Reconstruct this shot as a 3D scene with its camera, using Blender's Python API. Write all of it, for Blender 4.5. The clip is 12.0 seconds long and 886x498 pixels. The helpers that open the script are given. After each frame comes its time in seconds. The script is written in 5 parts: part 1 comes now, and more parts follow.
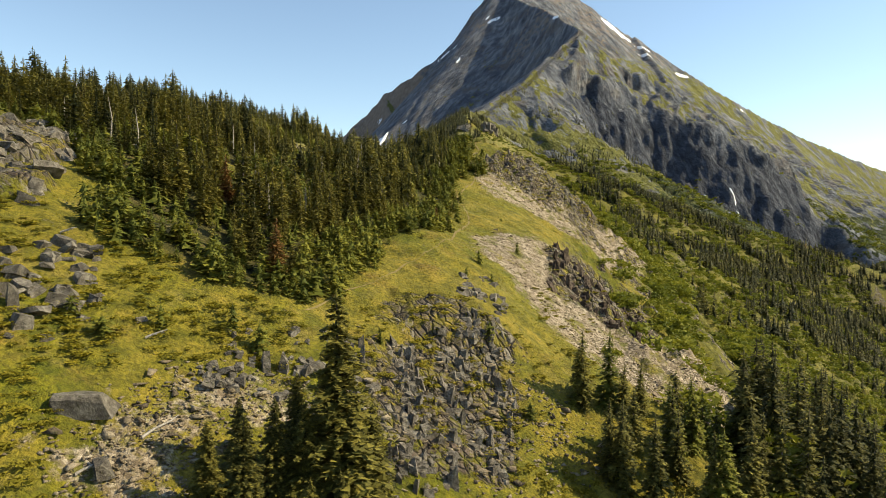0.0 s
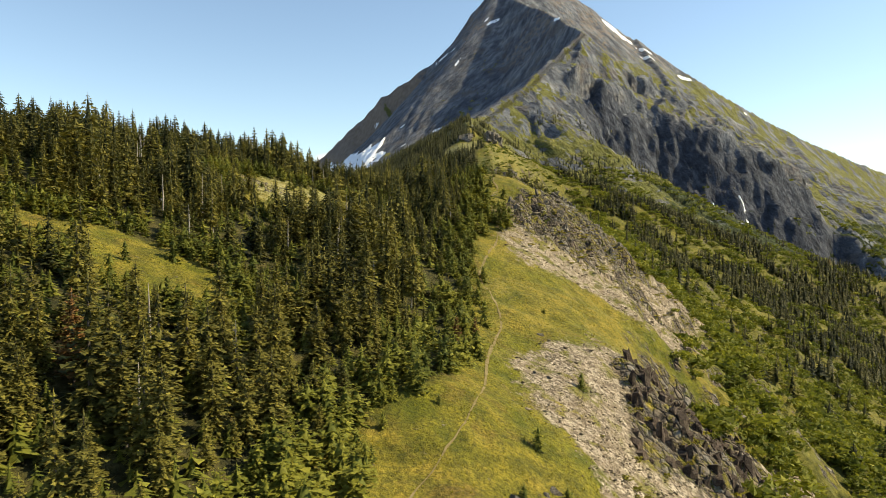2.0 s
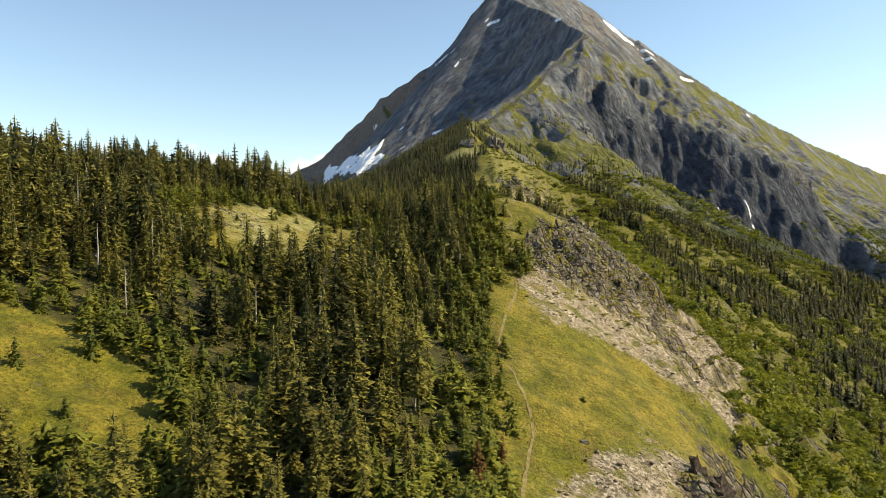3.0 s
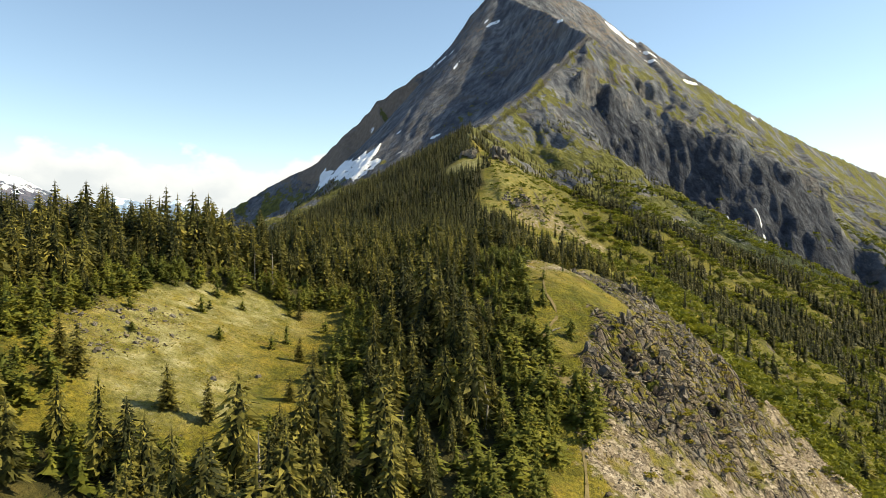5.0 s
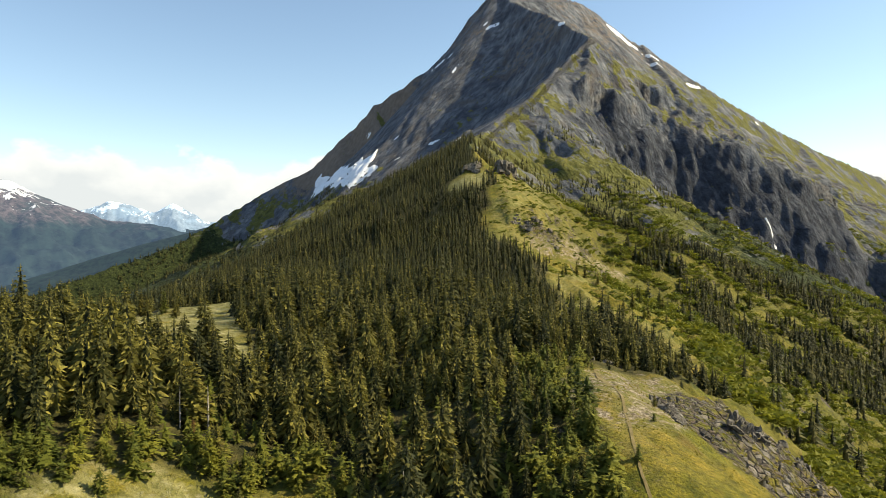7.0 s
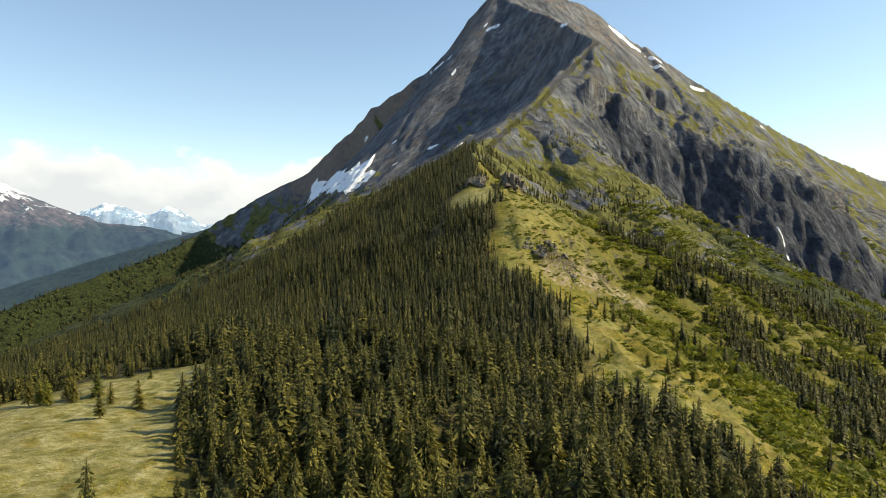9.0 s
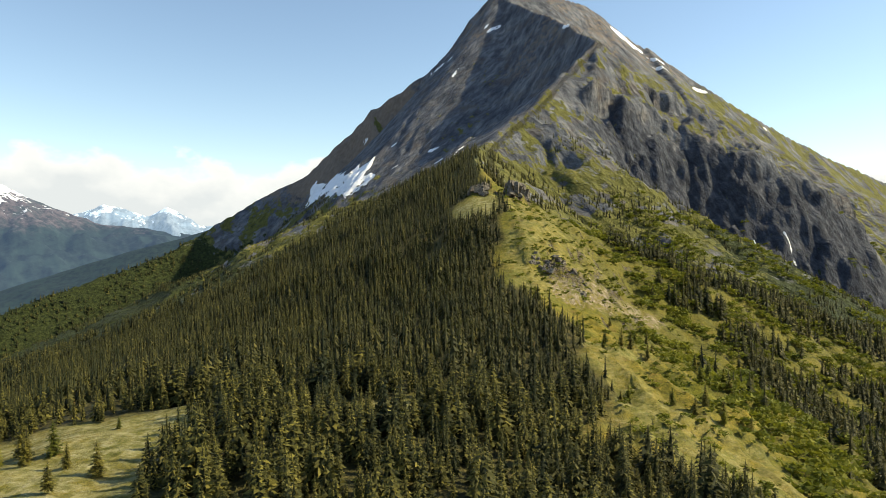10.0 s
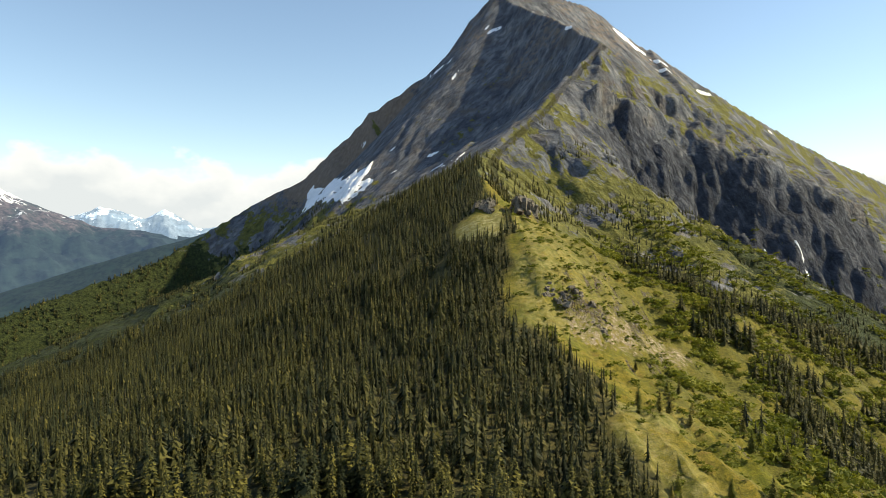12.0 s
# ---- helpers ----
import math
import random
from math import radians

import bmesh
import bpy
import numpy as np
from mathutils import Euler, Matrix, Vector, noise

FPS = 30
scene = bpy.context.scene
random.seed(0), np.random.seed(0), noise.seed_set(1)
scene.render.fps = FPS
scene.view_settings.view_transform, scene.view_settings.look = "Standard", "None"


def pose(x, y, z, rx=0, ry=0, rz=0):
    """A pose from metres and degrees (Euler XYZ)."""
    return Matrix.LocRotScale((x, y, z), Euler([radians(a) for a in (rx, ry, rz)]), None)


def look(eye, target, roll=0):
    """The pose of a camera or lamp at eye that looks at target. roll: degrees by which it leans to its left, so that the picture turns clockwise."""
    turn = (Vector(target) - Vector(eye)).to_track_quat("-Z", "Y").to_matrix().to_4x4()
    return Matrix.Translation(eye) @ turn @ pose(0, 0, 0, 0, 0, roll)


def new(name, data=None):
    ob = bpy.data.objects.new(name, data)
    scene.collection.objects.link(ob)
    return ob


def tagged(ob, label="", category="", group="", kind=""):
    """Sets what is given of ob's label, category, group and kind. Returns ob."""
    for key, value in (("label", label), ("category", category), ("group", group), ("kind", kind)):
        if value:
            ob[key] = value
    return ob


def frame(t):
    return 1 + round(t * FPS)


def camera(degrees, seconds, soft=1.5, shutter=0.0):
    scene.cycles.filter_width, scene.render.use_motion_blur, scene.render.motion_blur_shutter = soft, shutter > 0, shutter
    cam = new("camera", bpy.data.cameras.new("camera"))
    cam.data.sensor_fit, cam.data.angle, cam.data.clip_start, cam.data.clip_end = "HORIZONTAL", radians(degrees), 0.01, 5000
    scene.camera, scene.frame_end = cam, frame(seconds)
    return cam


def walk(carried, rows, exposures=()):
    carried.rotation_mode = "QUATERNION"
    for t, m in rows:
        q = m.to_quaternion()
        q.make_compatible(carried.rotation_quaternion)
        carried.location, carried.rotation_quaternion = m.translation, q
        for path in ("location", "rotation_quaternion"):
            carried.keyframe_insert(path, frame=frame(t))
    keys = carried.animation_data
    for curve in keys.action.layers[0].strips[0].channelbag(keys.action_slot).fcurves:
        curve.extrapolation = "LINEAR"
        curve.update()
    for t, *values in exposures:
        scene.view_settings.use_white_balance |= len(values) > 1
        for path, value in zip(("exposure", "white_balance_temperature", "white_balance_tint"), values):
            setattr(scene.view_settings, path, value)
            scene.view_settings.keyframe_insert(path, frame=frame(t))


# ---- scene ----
cam = camera(68.0, 12.0, 0.55)
PATH = [
    (0, (0.0, 0.0, 0.0), (0.0, 99.95, -3.1), 0.00),
    (0.5, (-0.62, 9.69, 3.26), (-0.53, 109.64, 0.28), -0.02),
    (1, (-1.39, 19.37, 6.33), (-1.17, 119.33, 3.31), -0.05),
    (1.5, (-2.18, 29.06, 9.56), (-1.81, 129.01, 6.57), -0.07),
    (2, (-2.83, 38.82, 12.89), (-2.43, 138.78, 10.01), -0.11),
    (2.5, (-3.47, 48.68, 16.29), (-2.99, 148.64, 13.45), -0.09),
    (3, (-4.09, 58.7, 19.91), (-3.54, 158.66, 17.06), -0.07),
    (5, (-5.62, 99.93, 32.42), (-4.69, 199.89, 29.73), 0.00),
    (5.5, (-6.25, 109.86, 35.78), (-5.21, 209.83, 33.26), -0.01),
    (6, (-6.83, 119.45, 39.03), (-5.71, 219.42, 36.61), -0.02),
    (6.5, (-7.43, 128.54, 42.2), (-6.21, 228.5, 39.79), -0.04),
    (7, (-8.17, 137.57, 45.57), (-6.83, 237.53, 43.16), -0.08),
    (7.5, (-8.87, 146.69, 48.75), (-7.44, 246.65, 46.28), -0.07),
    (9.5, (-10.56, 181.83, 60.27), (-8.88, 281.79, 58.06), -0.03),
    (10, (-10.95, 189.76, 63.44), (-9.29, 289.72, 61.26), -0.04),
    (10.5, (-11.29, 197.38, 66.45), (-9.59, 297.34, 64.3), -0.06),
    (11, (-11.66, 204.85, 69.17), (-9.93, 304.81, 66.88), -0.09),
    (11.5, (-12.05, 212.41, 72.02), (-10.24, 312.37, 69.81), -0.09),
    (12, (-12.43, 220.0, 74.8), (-10.58, 319.96, 72.69), -0.06),
]
walk(cam, [(t, look(eye, target, roll)) for t, eye, target, roll in PATH], [(0, 0.80, 7050, 5), (12, 0.71, 7020, 5)])

# ---- light ----
SUN_ELEVATION, SUN_AZIMUTH = 38.0, 88.0  # degrees; azimuth clockwise from +y (ahead)
sun_way = Vector((math.sin(radians(SUN_AZIMUTH)) * math.cos(radians(SUN_ELEVATION)),
                  math.cos(radians(SUN_AZIMUTH)) * math.cos(radians(SUN_ELEVATION)),
                  math.sin(radians(SUN_ELEVATION))))
sun = new("sun", bpy.data.lights.new("sun", "SUN"))
sun.data.energy, sun.data.angle, sun.data.color = 4.6, radians(0.53), (1.0, 0.87, 0.62)
sun.matrix_world = look(sun_way * 100, (0, 0, 0))

# ---- small tools ----
rng = np.random.default_rng(7)


def smooth(a, b, v):
    t = np.clip((np.asarray(v, float) - a) / (b - a), 0, 1)
    return t * t * (3 - 2 * t)


def lattice_noise(x, y, seed):
    """Gradient noise on a unit lattice, about -1 to 1."""
    x, y = np.asarray(x, float), np.asarray(y, float)
    ix, iy = np.floor(x).astype(np.int64), np.floor(y).astype(np.int64)
    fx, fy = x - ix, y - iy

    def corner(dx, dy):
        n = (ix + dx) * 374761393 + (iy + dy) * 668265263 + seed * 974711
        n = (n ^ (n >> 13)) * 1274126177 & 0x7FFFFFFF
        a = (n ^ (n >> 16)) % 4096 * (2 * np.pi / 4096)
        return np.cos(a) * (fx - dx) + np.sin(a) * (fy - dy)

    u, v = fx * fx * fx * (fx * (fx * 6 - 15) + 10), fy * fy * fy * (fy * (fy * 6 - 15) + 10)
    low = corner(0, 0) * (1 - u) + corner(1, 0) * u
    high = corner(0, 1) * (1 - u) + corner(1, 1) * u
    return 1.5 * (low * (1 - v) + high * v)


def fbm(x, y, size, seed, octaves=4, gain=0.5):
    total, amp = 0.0, 1.0
    for k in range(octaves):
        total = total + amp * lattice_noise(x / size, y / size, seed + k)
        size, amp = size / 2.03, amp * gain
    return total


def ridged(x, y, size, seed, octaves=4, gain=0.5):
    total, amp = 0.0, 1.0
    for k in range(octaves):
        total = total + amp * (1 - 2 * np.abs(lattice_noise(x / size, y / size, seed + k)))
        size, amp = size / 2.1, amp * gain
    return total


def inside(x, y, corners, soft, wobble=0.0, seed=50):
    """1 inside a polygon of the plan, fading to 0 over soft metres outside, with an uneven edge."""
    x, y = np.asarray(x, float), np.asarray(y, float)
    near, within = np.full(x.shape, 1e9), np.zeros(x.shape, bool)
    for (ax, ay), (bx, by) in zip(corners, corners[1:] + corners[:1]):
        t = np.clip(((x - ax) * (bx - ax) + (y - ay) * (by - ay)) / ((bx - ax) ** 2 + (by - ay) ** 2), 0, 1)
        near = np.minimum(near, np.hypot(x - ax - t * (bx - ax), y - ay - t * (by - ay)))
        if ay != by:
            within ^= ((ay > y) != (by > y)) & (x < (bx - ax) * (y - ay) / (by - ay) + ax)
    edge = np.where(within, near, -near)
    if wobble:
        edge = edge + wobble * fbm(x, y, 6 * max(soft, 1), seed, 3)
    return smooth(-soft, soft, edge)


def cubic(knots, rows, q):
    """A smooth curve through the rows (one row of values a knot) at the places q."""
    knots, q = np.asarray(knots, float), np.asarray(q, float)
    n = np.clip(np.searchsorted(knots, q) - 1, 0, len(knots) - 2)
    rows = np.asarray(rows, float)
    slope = np.gradient(rows, knots, axis=0)
    h = knots[n + 1] - knots[n]
    t = (q - knots[n]) / h
    pick = (lambda a, i: a[i]) if rows.ndim == 1 else (lambda a, i: a[i, np.arange(len(q))])
    p0, p1, m0, m1 = pick(rows, n), pick(rows, n + 1), pick(slope, n), pick(slope, n + 1)
    tc = np.clip(t, 0, 1)
    mid = p0 * (2 * tc**3 - 3 * tc**2 + 1) + h * m0 * (tc**3 - 2 * tc**2 + tc) + p1 * (3 * tc**2 - 2 * tc**3) + h * m1 * (tc**3 - tc**2)
    return mid + np.where(t < 0, m0 * h * t, np.where(t > 1, m1 * h * (t - 1), 0))


# ---- the shape of the land ----
ACROSS = (-220, -130, -80, -45, -25, -10, 2, 12, 22, 35, 55, 90, 140, 230)
SECTIONS = []


def section(y, *heights):
    """A cut across the ridge, y metres ahead: the ground's height at each place ACROSS."""
    SECTIONS.append((y, heights))


section(20, -4.8, 5.7, -4.1, -13.9, -19.8, -26.1, -32.9, -37.0, -41.0, -47.1, -58.1, -78.1, -104.2, -143.4)
section(45, 0.6, 17.0, 11.1, -0.6, -8.7, -16.4, -23.8, -27.8, -31.0, -36.2, -48.8, -70.9, -98.9, -139.3)
section(60, 2.6, 20.7, 16.3, 5.1, -3.4, -9.7, -17.1, -22.3, -25.3, -30.0, -43.6, -66.8, -96.3, -137.1)
section(75, 3.9, 23.0, 19.1, 9.1, 0.7, -4.8, -9.4, -15.6, -19.9, -26.2, -37.7, -63.1, -94.1, -135.1)
section(95, 5.1, 24.9, 20.7, 11.3, 3.9, -0.2, -2.9, -8.4, -15.6, -24.3, -34.4, -60.5, -91.5, -132.4)
section(120, 6.7, 26.1, 23.1, 14.5, 7.8, 5.1, 2.6, 0.1, -5.3, -20.4, -36.1, -59.8, -88.2, -128.9)
section(150, 8.0, 26.9, 27.8, 20.2, 13.6, 11.7, 10.4, 6.8, 1.6, -8.3, -27.5, -53.1, -82.8, -124.6)
section(180, 7.4, 26.8, 30.4, 25.2, 18.2, 18.0, 20.4, 19.1, 12.7, 0.7, -14.6, -43.4, -76.4, -120.0)
section(200, 5.2, 25.7, 31.0, 26.3, 20.8, 21.4, 25.1, 25.6, 20.7, 7.2, -8.3, -37.8, -72.3, -116.7)
section(225, -0.2, 23.2, 30.1, 27.4, 23.0, 23.8, 26.4, 26.4, 23.9, 16.4, -1.5, -31.8, -67.8, -112.5)
section(270, -12.6, 18.0, 26.6, 27.6, 26.1, 25.4, 24.8, 24.0, 21.8, 16.7, 6.4, -21.4, -59.5, -104.4)
section(330, -23.0, 13.7, 23.8, 26.7, 27.8, 27.7, 26.2, 24.7, 22.7, 19.9, 14.9, -3.6, -40.9, -89.3)
section(390, -25.4, 10.0, 22.8, 26.8, 29.0, 30.6, 31.6, 31.3, 30.6, 28.9, 23.7, 8.6, -17.0, -68.9)
section(450, -22.4, 8.6, 20.4, 27.3, 32.3, 36.4, 39.9, 40.6, 39.6, 36.0, 27.9, 10.9, -12.5, -52.3)
section(510, -15.6, 12.7, 26.6, 35.9, 41.6, 47.4, 54.7, 59.0, 61.4, 62.5, 54.8, 26.5, 8.3, -32.9)
section(570, -12.9, 17.9, 40.2, 54.1, 60.4, 66.2, 73.4, 77.8, 79.5, 78.6, 71.9, 54.0, 38.3, -1.7)
section(620, -15.5, 20.8, 47.2, 64.7, 73.9, 81.3, 89.3, 93.1, 93.3, 91.3, 84.6, 67.7, 49.6, 24.9)

RIDGES = []


def ridge(points, left, right, wide=350.0):
    """A mountain ridge: its crest, and how steeply the sides fall to the left and right of its course."""
    RIDGES.append((np.array(points, float), left, right, wide))


# the spur that climbs from the knoll to the summit
ridge([(30, 560, 78), (28, 605, 93), (23, 720, 123), (36, 860, 151), (53, 960, 168), (111, 1069, 215), (195, 1230, 313)], 0.58, 0.80, 700)
ridge([(195, 1230, 313), (274, 1330, 391), (244, 1560, 511), (174, 1740, 609), (154, 1800, 655)], 1.48, 1.03, 680)
# the left skyline
ridge([(154, 1800, 655), (82, 1800, 584), (32, 1800, 512), (-23, 1800, 458), (-160, 1810, 364), (-239, 1820, 287)], 2.22, 1.12, 624)
ridge([(-239, 1820, 287), (-321, 1830, 212), (-451, 1800, 140), (-552, 1740, 66), (-623, 1660, 10), (-765, 1540, -50), (-833, 1470, -85), (-1000, 1300, -190)], 1.25, 1.04, 700)
# the right skyline
ridge([(154, 1800, 655), (261, 1830, 663), (382, 1870, 646), (470, 1930, 612), (558, 1930, 543), (684, 1880, 446), (823, 1900, 374), (1002, 1960, 298), (1256, 2050, 224), (1700, 2200, 100)], 1.52, 1.18, 700)
# buttresses of the right face
ridge([(274, 1330, 391), (250, 1240, 325), (240, 1180, 280)], 1.2, 0.91, 254)
ridge([(558, 1930, 555), (564, 1700, 395), (538, 1560, 307), (588, 1450, 246), (627, 1350, 169), (641, 1250, 98), (632, 1150, 56), (600, 980, -5)], 0.86, 1.08, 503)
ridge([(1002, 1960, 294), (959, 1750, 189), (944, 1600, 94), (900, 1350, 0)], 1.00, 0.40, 266)
# low spurs at the foot
ridge([(-160, 1810, 360), (-110, 1640, 225), (-147, 1500, 126), (-242, 1420, 51), (-321, 1330, -5), (-420, 1200, -60)], 0.66, 2.46, 350)
ridge([(111, 1069, 215), (176, 990, 166), (232, 950, 104), (330, 925, 42), (430, 860, -12), (520, 760, -70)], 0.87, 0.78, 149)


def mountain_height(x, y):
    floor = -330 + 25 * fbm(x, y, 400, 3, 3)
    top = floor
    for points, left, right, wide in RIDGES:
        height = np.full(x.shape, -1e4)
        for a, b in zip(points[:-1], points[1:]):
            d = b - a
            t = np.clip(((x - a[0]) * d[0] + (y - a[1]) * d[1]) / (d[0] ** 2 + d[1] ** 2), 0, 1)
            ox, oy = x - a[0] - t * d[0], y - a[1] - t * d[1]
            off = np.hypot(ox, oy)
            side = smooth(-0.7, 0.7, (d[0] * (y - a[1]) - d[1] * (x - a[0])) / np.hypot(d[0], d[1]) / (off + 8))
            k = right + (left - right) * side
            fall = a[2] + t * d[2] - k * (0.5 * off + 0.5 * wide * (1 - np.exp(-off / wide)))
            height = np.maximum(height, fall)
        hard = 14.0
        lead = np.maximum(top, height)
        top = lead + hard * np.log1p(np.exp(-np.abs(top - height) / hard)) - 4 * np.exp(-np.abs(top - height) / 10)
    for lip, rise, fall, foot, reach_up, reach_down in BOWLS:
        top = bowl(x, y, top, np.array(lip, float), rise, fall, foot, reach_up, reach_down)
    return top + relief(x, y, top)


# cliffs of the right face: the lip, how the ground rises behind it, how the wall falls, its foot, and how far either reaches
BOWLS = [([(385, 1262, 286), (420, 1250, 258), (455, 1236, 222), (480, 1222, 188)], 0.62, 2.0, 0.75, 70, 50),
         ([(272, 1188, 268), (322, 1196, 246), (376, 1200, 230), (412, 1178, 202), (448, 1150, 170), (496, 1134, 143), (545, 1130, 120), (585, 1142, 105)], 0.62, 1.75, 0.85, 90, 215)]


def bowl(x, y, top, lip, rise, fall, foot, reach_up, reach_down):
    """A cliff below a lip that runs across the slope."""
    near, lip_z, front = np.full(x.shape, 1e9), np.zeros(x.shape), np.zeros(x.shape)
    wx, wy = x + 7 * fbm(x, y, 48, 501, 4, 0.55), y + 10 * fbm(x, y, 42, 503, 4, 0.58)
    end = np.zeros(x.shape)
    for k, (a, b) in enumerate(zip(lip[:-1], lip[1:])):
        d = b - a
        raw = ((wx - a[0]) * d[0] + (wy - a[1]) * d[1]) / (d[0] ** 2 + d[1] ** 2)
        t = np.clip(raw, 0, 1)
        off = np.hypot(wx - a[0] - t * d[0], wy - a[1] - t * d[1])
        closer = off < near
        lip_z = np.where(closer, a[2] + t * d[2], lip_z)
        front = np.where(closer, np.sign(d[1] * (wx - a[0]) - d[0] * (wy - a[1])), front)
        past = np.maximum(-raw if k == 0 else 0, raw - 1 if k == len(lip) - 2 else 0) * np.hypot(d[0], d[1])
        end = np.where(closer, np.maximum(past, 0), end)
        near = np.where(closer, off, near)
    s = near * front
    wall = lip_z - np.where(s > 0, fall * np.minimum(s, 0.45 * reach_down) + foot * np.maximum(s - 0.45 * reach_down, 0), rise * s)
    weight = np.where(s > 0, smooth(reach_down, 0.72 * reach_down, s), smooth(reach_up, 0.35 * reach_up, -s)) * smooth(70, 6, end)
    return top + weight * (wall - top)


def sunny_side(x, y):
    """1 to the right of the mountain's spur, 0 to the left."""
    crest = np.interp(y, (600, 860, 960, 1069, 1230, 1330, 1560, 1740, 1800), (26, 36, 53, 111, 195, 274, 244, 174, 154))
    return smooth(-50, 70, x - crest)


def relief(x, y, top):
    """Gullies that run down both faces of the mountain, and rock bands on the sunny one."""
    sunny = sunny_side(x, y)
    warp = 22 * fbm(x, y, 110, 8, 3)
    u, v = 0.8 * x + 0.6 * y + warp, 0.6 * x - 0.8 * y
    lit = 6 * fbm(u, 0.4 * v, 120, 11, 3, 0.5) + 4.6 * (ridged(u, 0.26 * v, 42, 21, 4, 0.55) - 0.8) + 2.6 * ridged(u, 0.45 * v, 15, 25, 2) + 3.4 * (ridged(u, 0.7 * v, 27, 33, 4, 0.62) - 0.5)
    u, v = 0.66 * x - 0.75 * y + warp, 0.75 * x + 0.66 * y
    dim = 5 * fbm(u, 0.3 * v, 95, 13, 3, 0.5) + 3.6 * (ridged(u, 0.25 * v, 34, 23, 3, 0.55) - 0.8) + 1.3 * ridged(u, 0.5 * v, 14, 27, 2)
    level = (top + 45 * fbm(x, y, 130, 29, 4)) / 70
    part_way = level - np.floor(level)
    strong = smooth(-0.1, 0.4, fbm(x, y, 150, 30, 2))
    bands = 70 * 0.34 * strong * (smooth(0.25, 0.75, part_way) - part_way) * smooth(20, 70, top) * smooth(1650, 1450, y)
    wild = smooth(620, 1000, y) * smooth(-150, 60, top)
    calm = 1 - 0.65 * smooth(1500, 1800, y)
    knobs = 7.0 * (ridged(u, 0.6 * v, 58, 35, 4, 0.6) - 0.7) * smooth(260, 120, top) * smooth(-40, -160, x)
    return wild * calm * (sunny * (lit + bands) + (1 - sunny) * (dim + knobs))


def height(x, y):
    x, y = np.atleast_1d(np.asarray(x, float)), np.atleast_1d(np.asarray(y, float))
    ys = [s[0] for s in SECTIONS]
    near = y < 680
    out = np.zeros(x.shape)
    qx, qy = x[near], y[near]
    rows = np.array([cubic(ACROSS, s[1], np.clip(qx, -420, 420)) for s in SECTIONS])
    low = cubic(ys, rows, np.clip(qy, -60, 660))
    low = low - 0.3 * np.maximum(np.abs(qx) - 420, 0)
    low = np.maximum(low, -330) + 0.55 * fbm(qx, qy, 9, 31, 4, 0.55) + 1.1 * fbm(qx, qy, 34, 36, 2)
    steep = smooth(18, 34, qx) * smooth(40, 70, qy)
    low = low + steep * 2.2 * (ridged(qx, qy * 0.7, 17, 41, 4, 0.6) - 0.3)
    broken = inside(qx, qy, ROCK_FACE, 2.0, 1.5, 67)
    low = low + broken * 1.5 * (ridged(qx + 0.4 * qy, qy, 7, 43, 3, 0.6) - 0.4)
    for crag in CRAGS:
        low = low + crag_rise(qx, qy, *crag)
    out[near] = low
    far = y > 580
    peak = mountain_height(x[far], y[far])
    w = smooth(580, 680, y[far])
    out[far] = out[far] * (1 - w) + peak * w
    return out


# the broken rock face below the footpath
ROCK_FACE = [(9, 166), (18, 163), (30, 174), (44, 196), (58, 226), (48, 232), (36, 212), (24, 196), (12, 179)]
# crags: middle, half sizes, rise, turn in degrees
CRAGS = [(0.5, 70.5, 7.0, 3.5, 1.2, 25), (25, 115, 4.5, 9, 1.3, 32), (33, 210, 5, 11, 1.4, 20), (22, 179, 6, 11, 1.0, 25),
         (48, 480, 9, 7, 1.6, 20), (42, 604, 8, 7, 6, 0), (20, 606, 9, 6, 4, 0), (-48, 76, 4, 8, 1.4, 20), (-42, 64, 3, 4, 1.2, 0)]


def crag_rise(x, y, cx, cy, rx, ry, rise, turn):
    c, s = math.cos(radians(turn)), math.sin(radians(turn))
    u, v = ((x - cx) * c + (y - cy) * s) / rx, (-(x - cx) * s + (y - cy) * c) / ry
    r = np.hypot(u, v) + 0.35 * fbm(x, y, 5, 71, 3)
    return rise * smooth(1.15, 0.75, r) * (0.75 + 0.35 * ridged(x, y, 4, 75, 3))


def slope_at(x, y, step=1.5):
    return np.hypot(height(x + step, y) - height(x - step, y), height(x, y + step) - height(x, y - step)) / (2 * step)

# ---- sky ----
world = bpy.data.worlds.new("sky")
scene.world = world
world.use_nodes = True
wn, wl = world.node_tree.nodes, world.node_tree.links
wn.clear()
sky = wn.new("ShaderNodeTexSky")
sky.sky_type, sky.sun_disc = "NISHITA", False
sky.sun_elevation, sky.sun_rotation = radians(SUN_ELEVATION), radians(SUN_AZIMUTH)
sky.altitude, sky.air_density, sky.dust_density, sky.ozone_density = 600, 1.0, 0.30, 1.0
sky_light, sky_out = wn.new("ShaderNodeBackground"), wn.new("ShaderNodeOutputWorld")
sky_light.inputs[1].default_value = 0.122
# a bank of broken clouds low over the horizon, all the way round
co, sep = wn.new("ShaderNodeTexCoord"), wn.new("ShaderNodeSeparateXYZ")
wl.new(co.outputs["Generated"], sep.inputs[0])
stretch, puff = wn.new("ShaderNodeMapping"), wn.new("ShaderNodeTexNoise")
stretch.inputs["Scale"].default_value = (1.0, 1.0, 1.6)
wl.new(co.outputs["Generated"], stretch.inputs[0])
wl.new(stretch.outputs[0], puff.inputs["Vector"])
puff.inputs["Scale"].default_value, puff.inputs["Detail"].default_value, puff.inputs["Roughness"].default_value = 9.0, 7.0, 0.52
band, cover = wn.new("ShaderNodeMapRange"), wn.new("ShaderNodeMath")
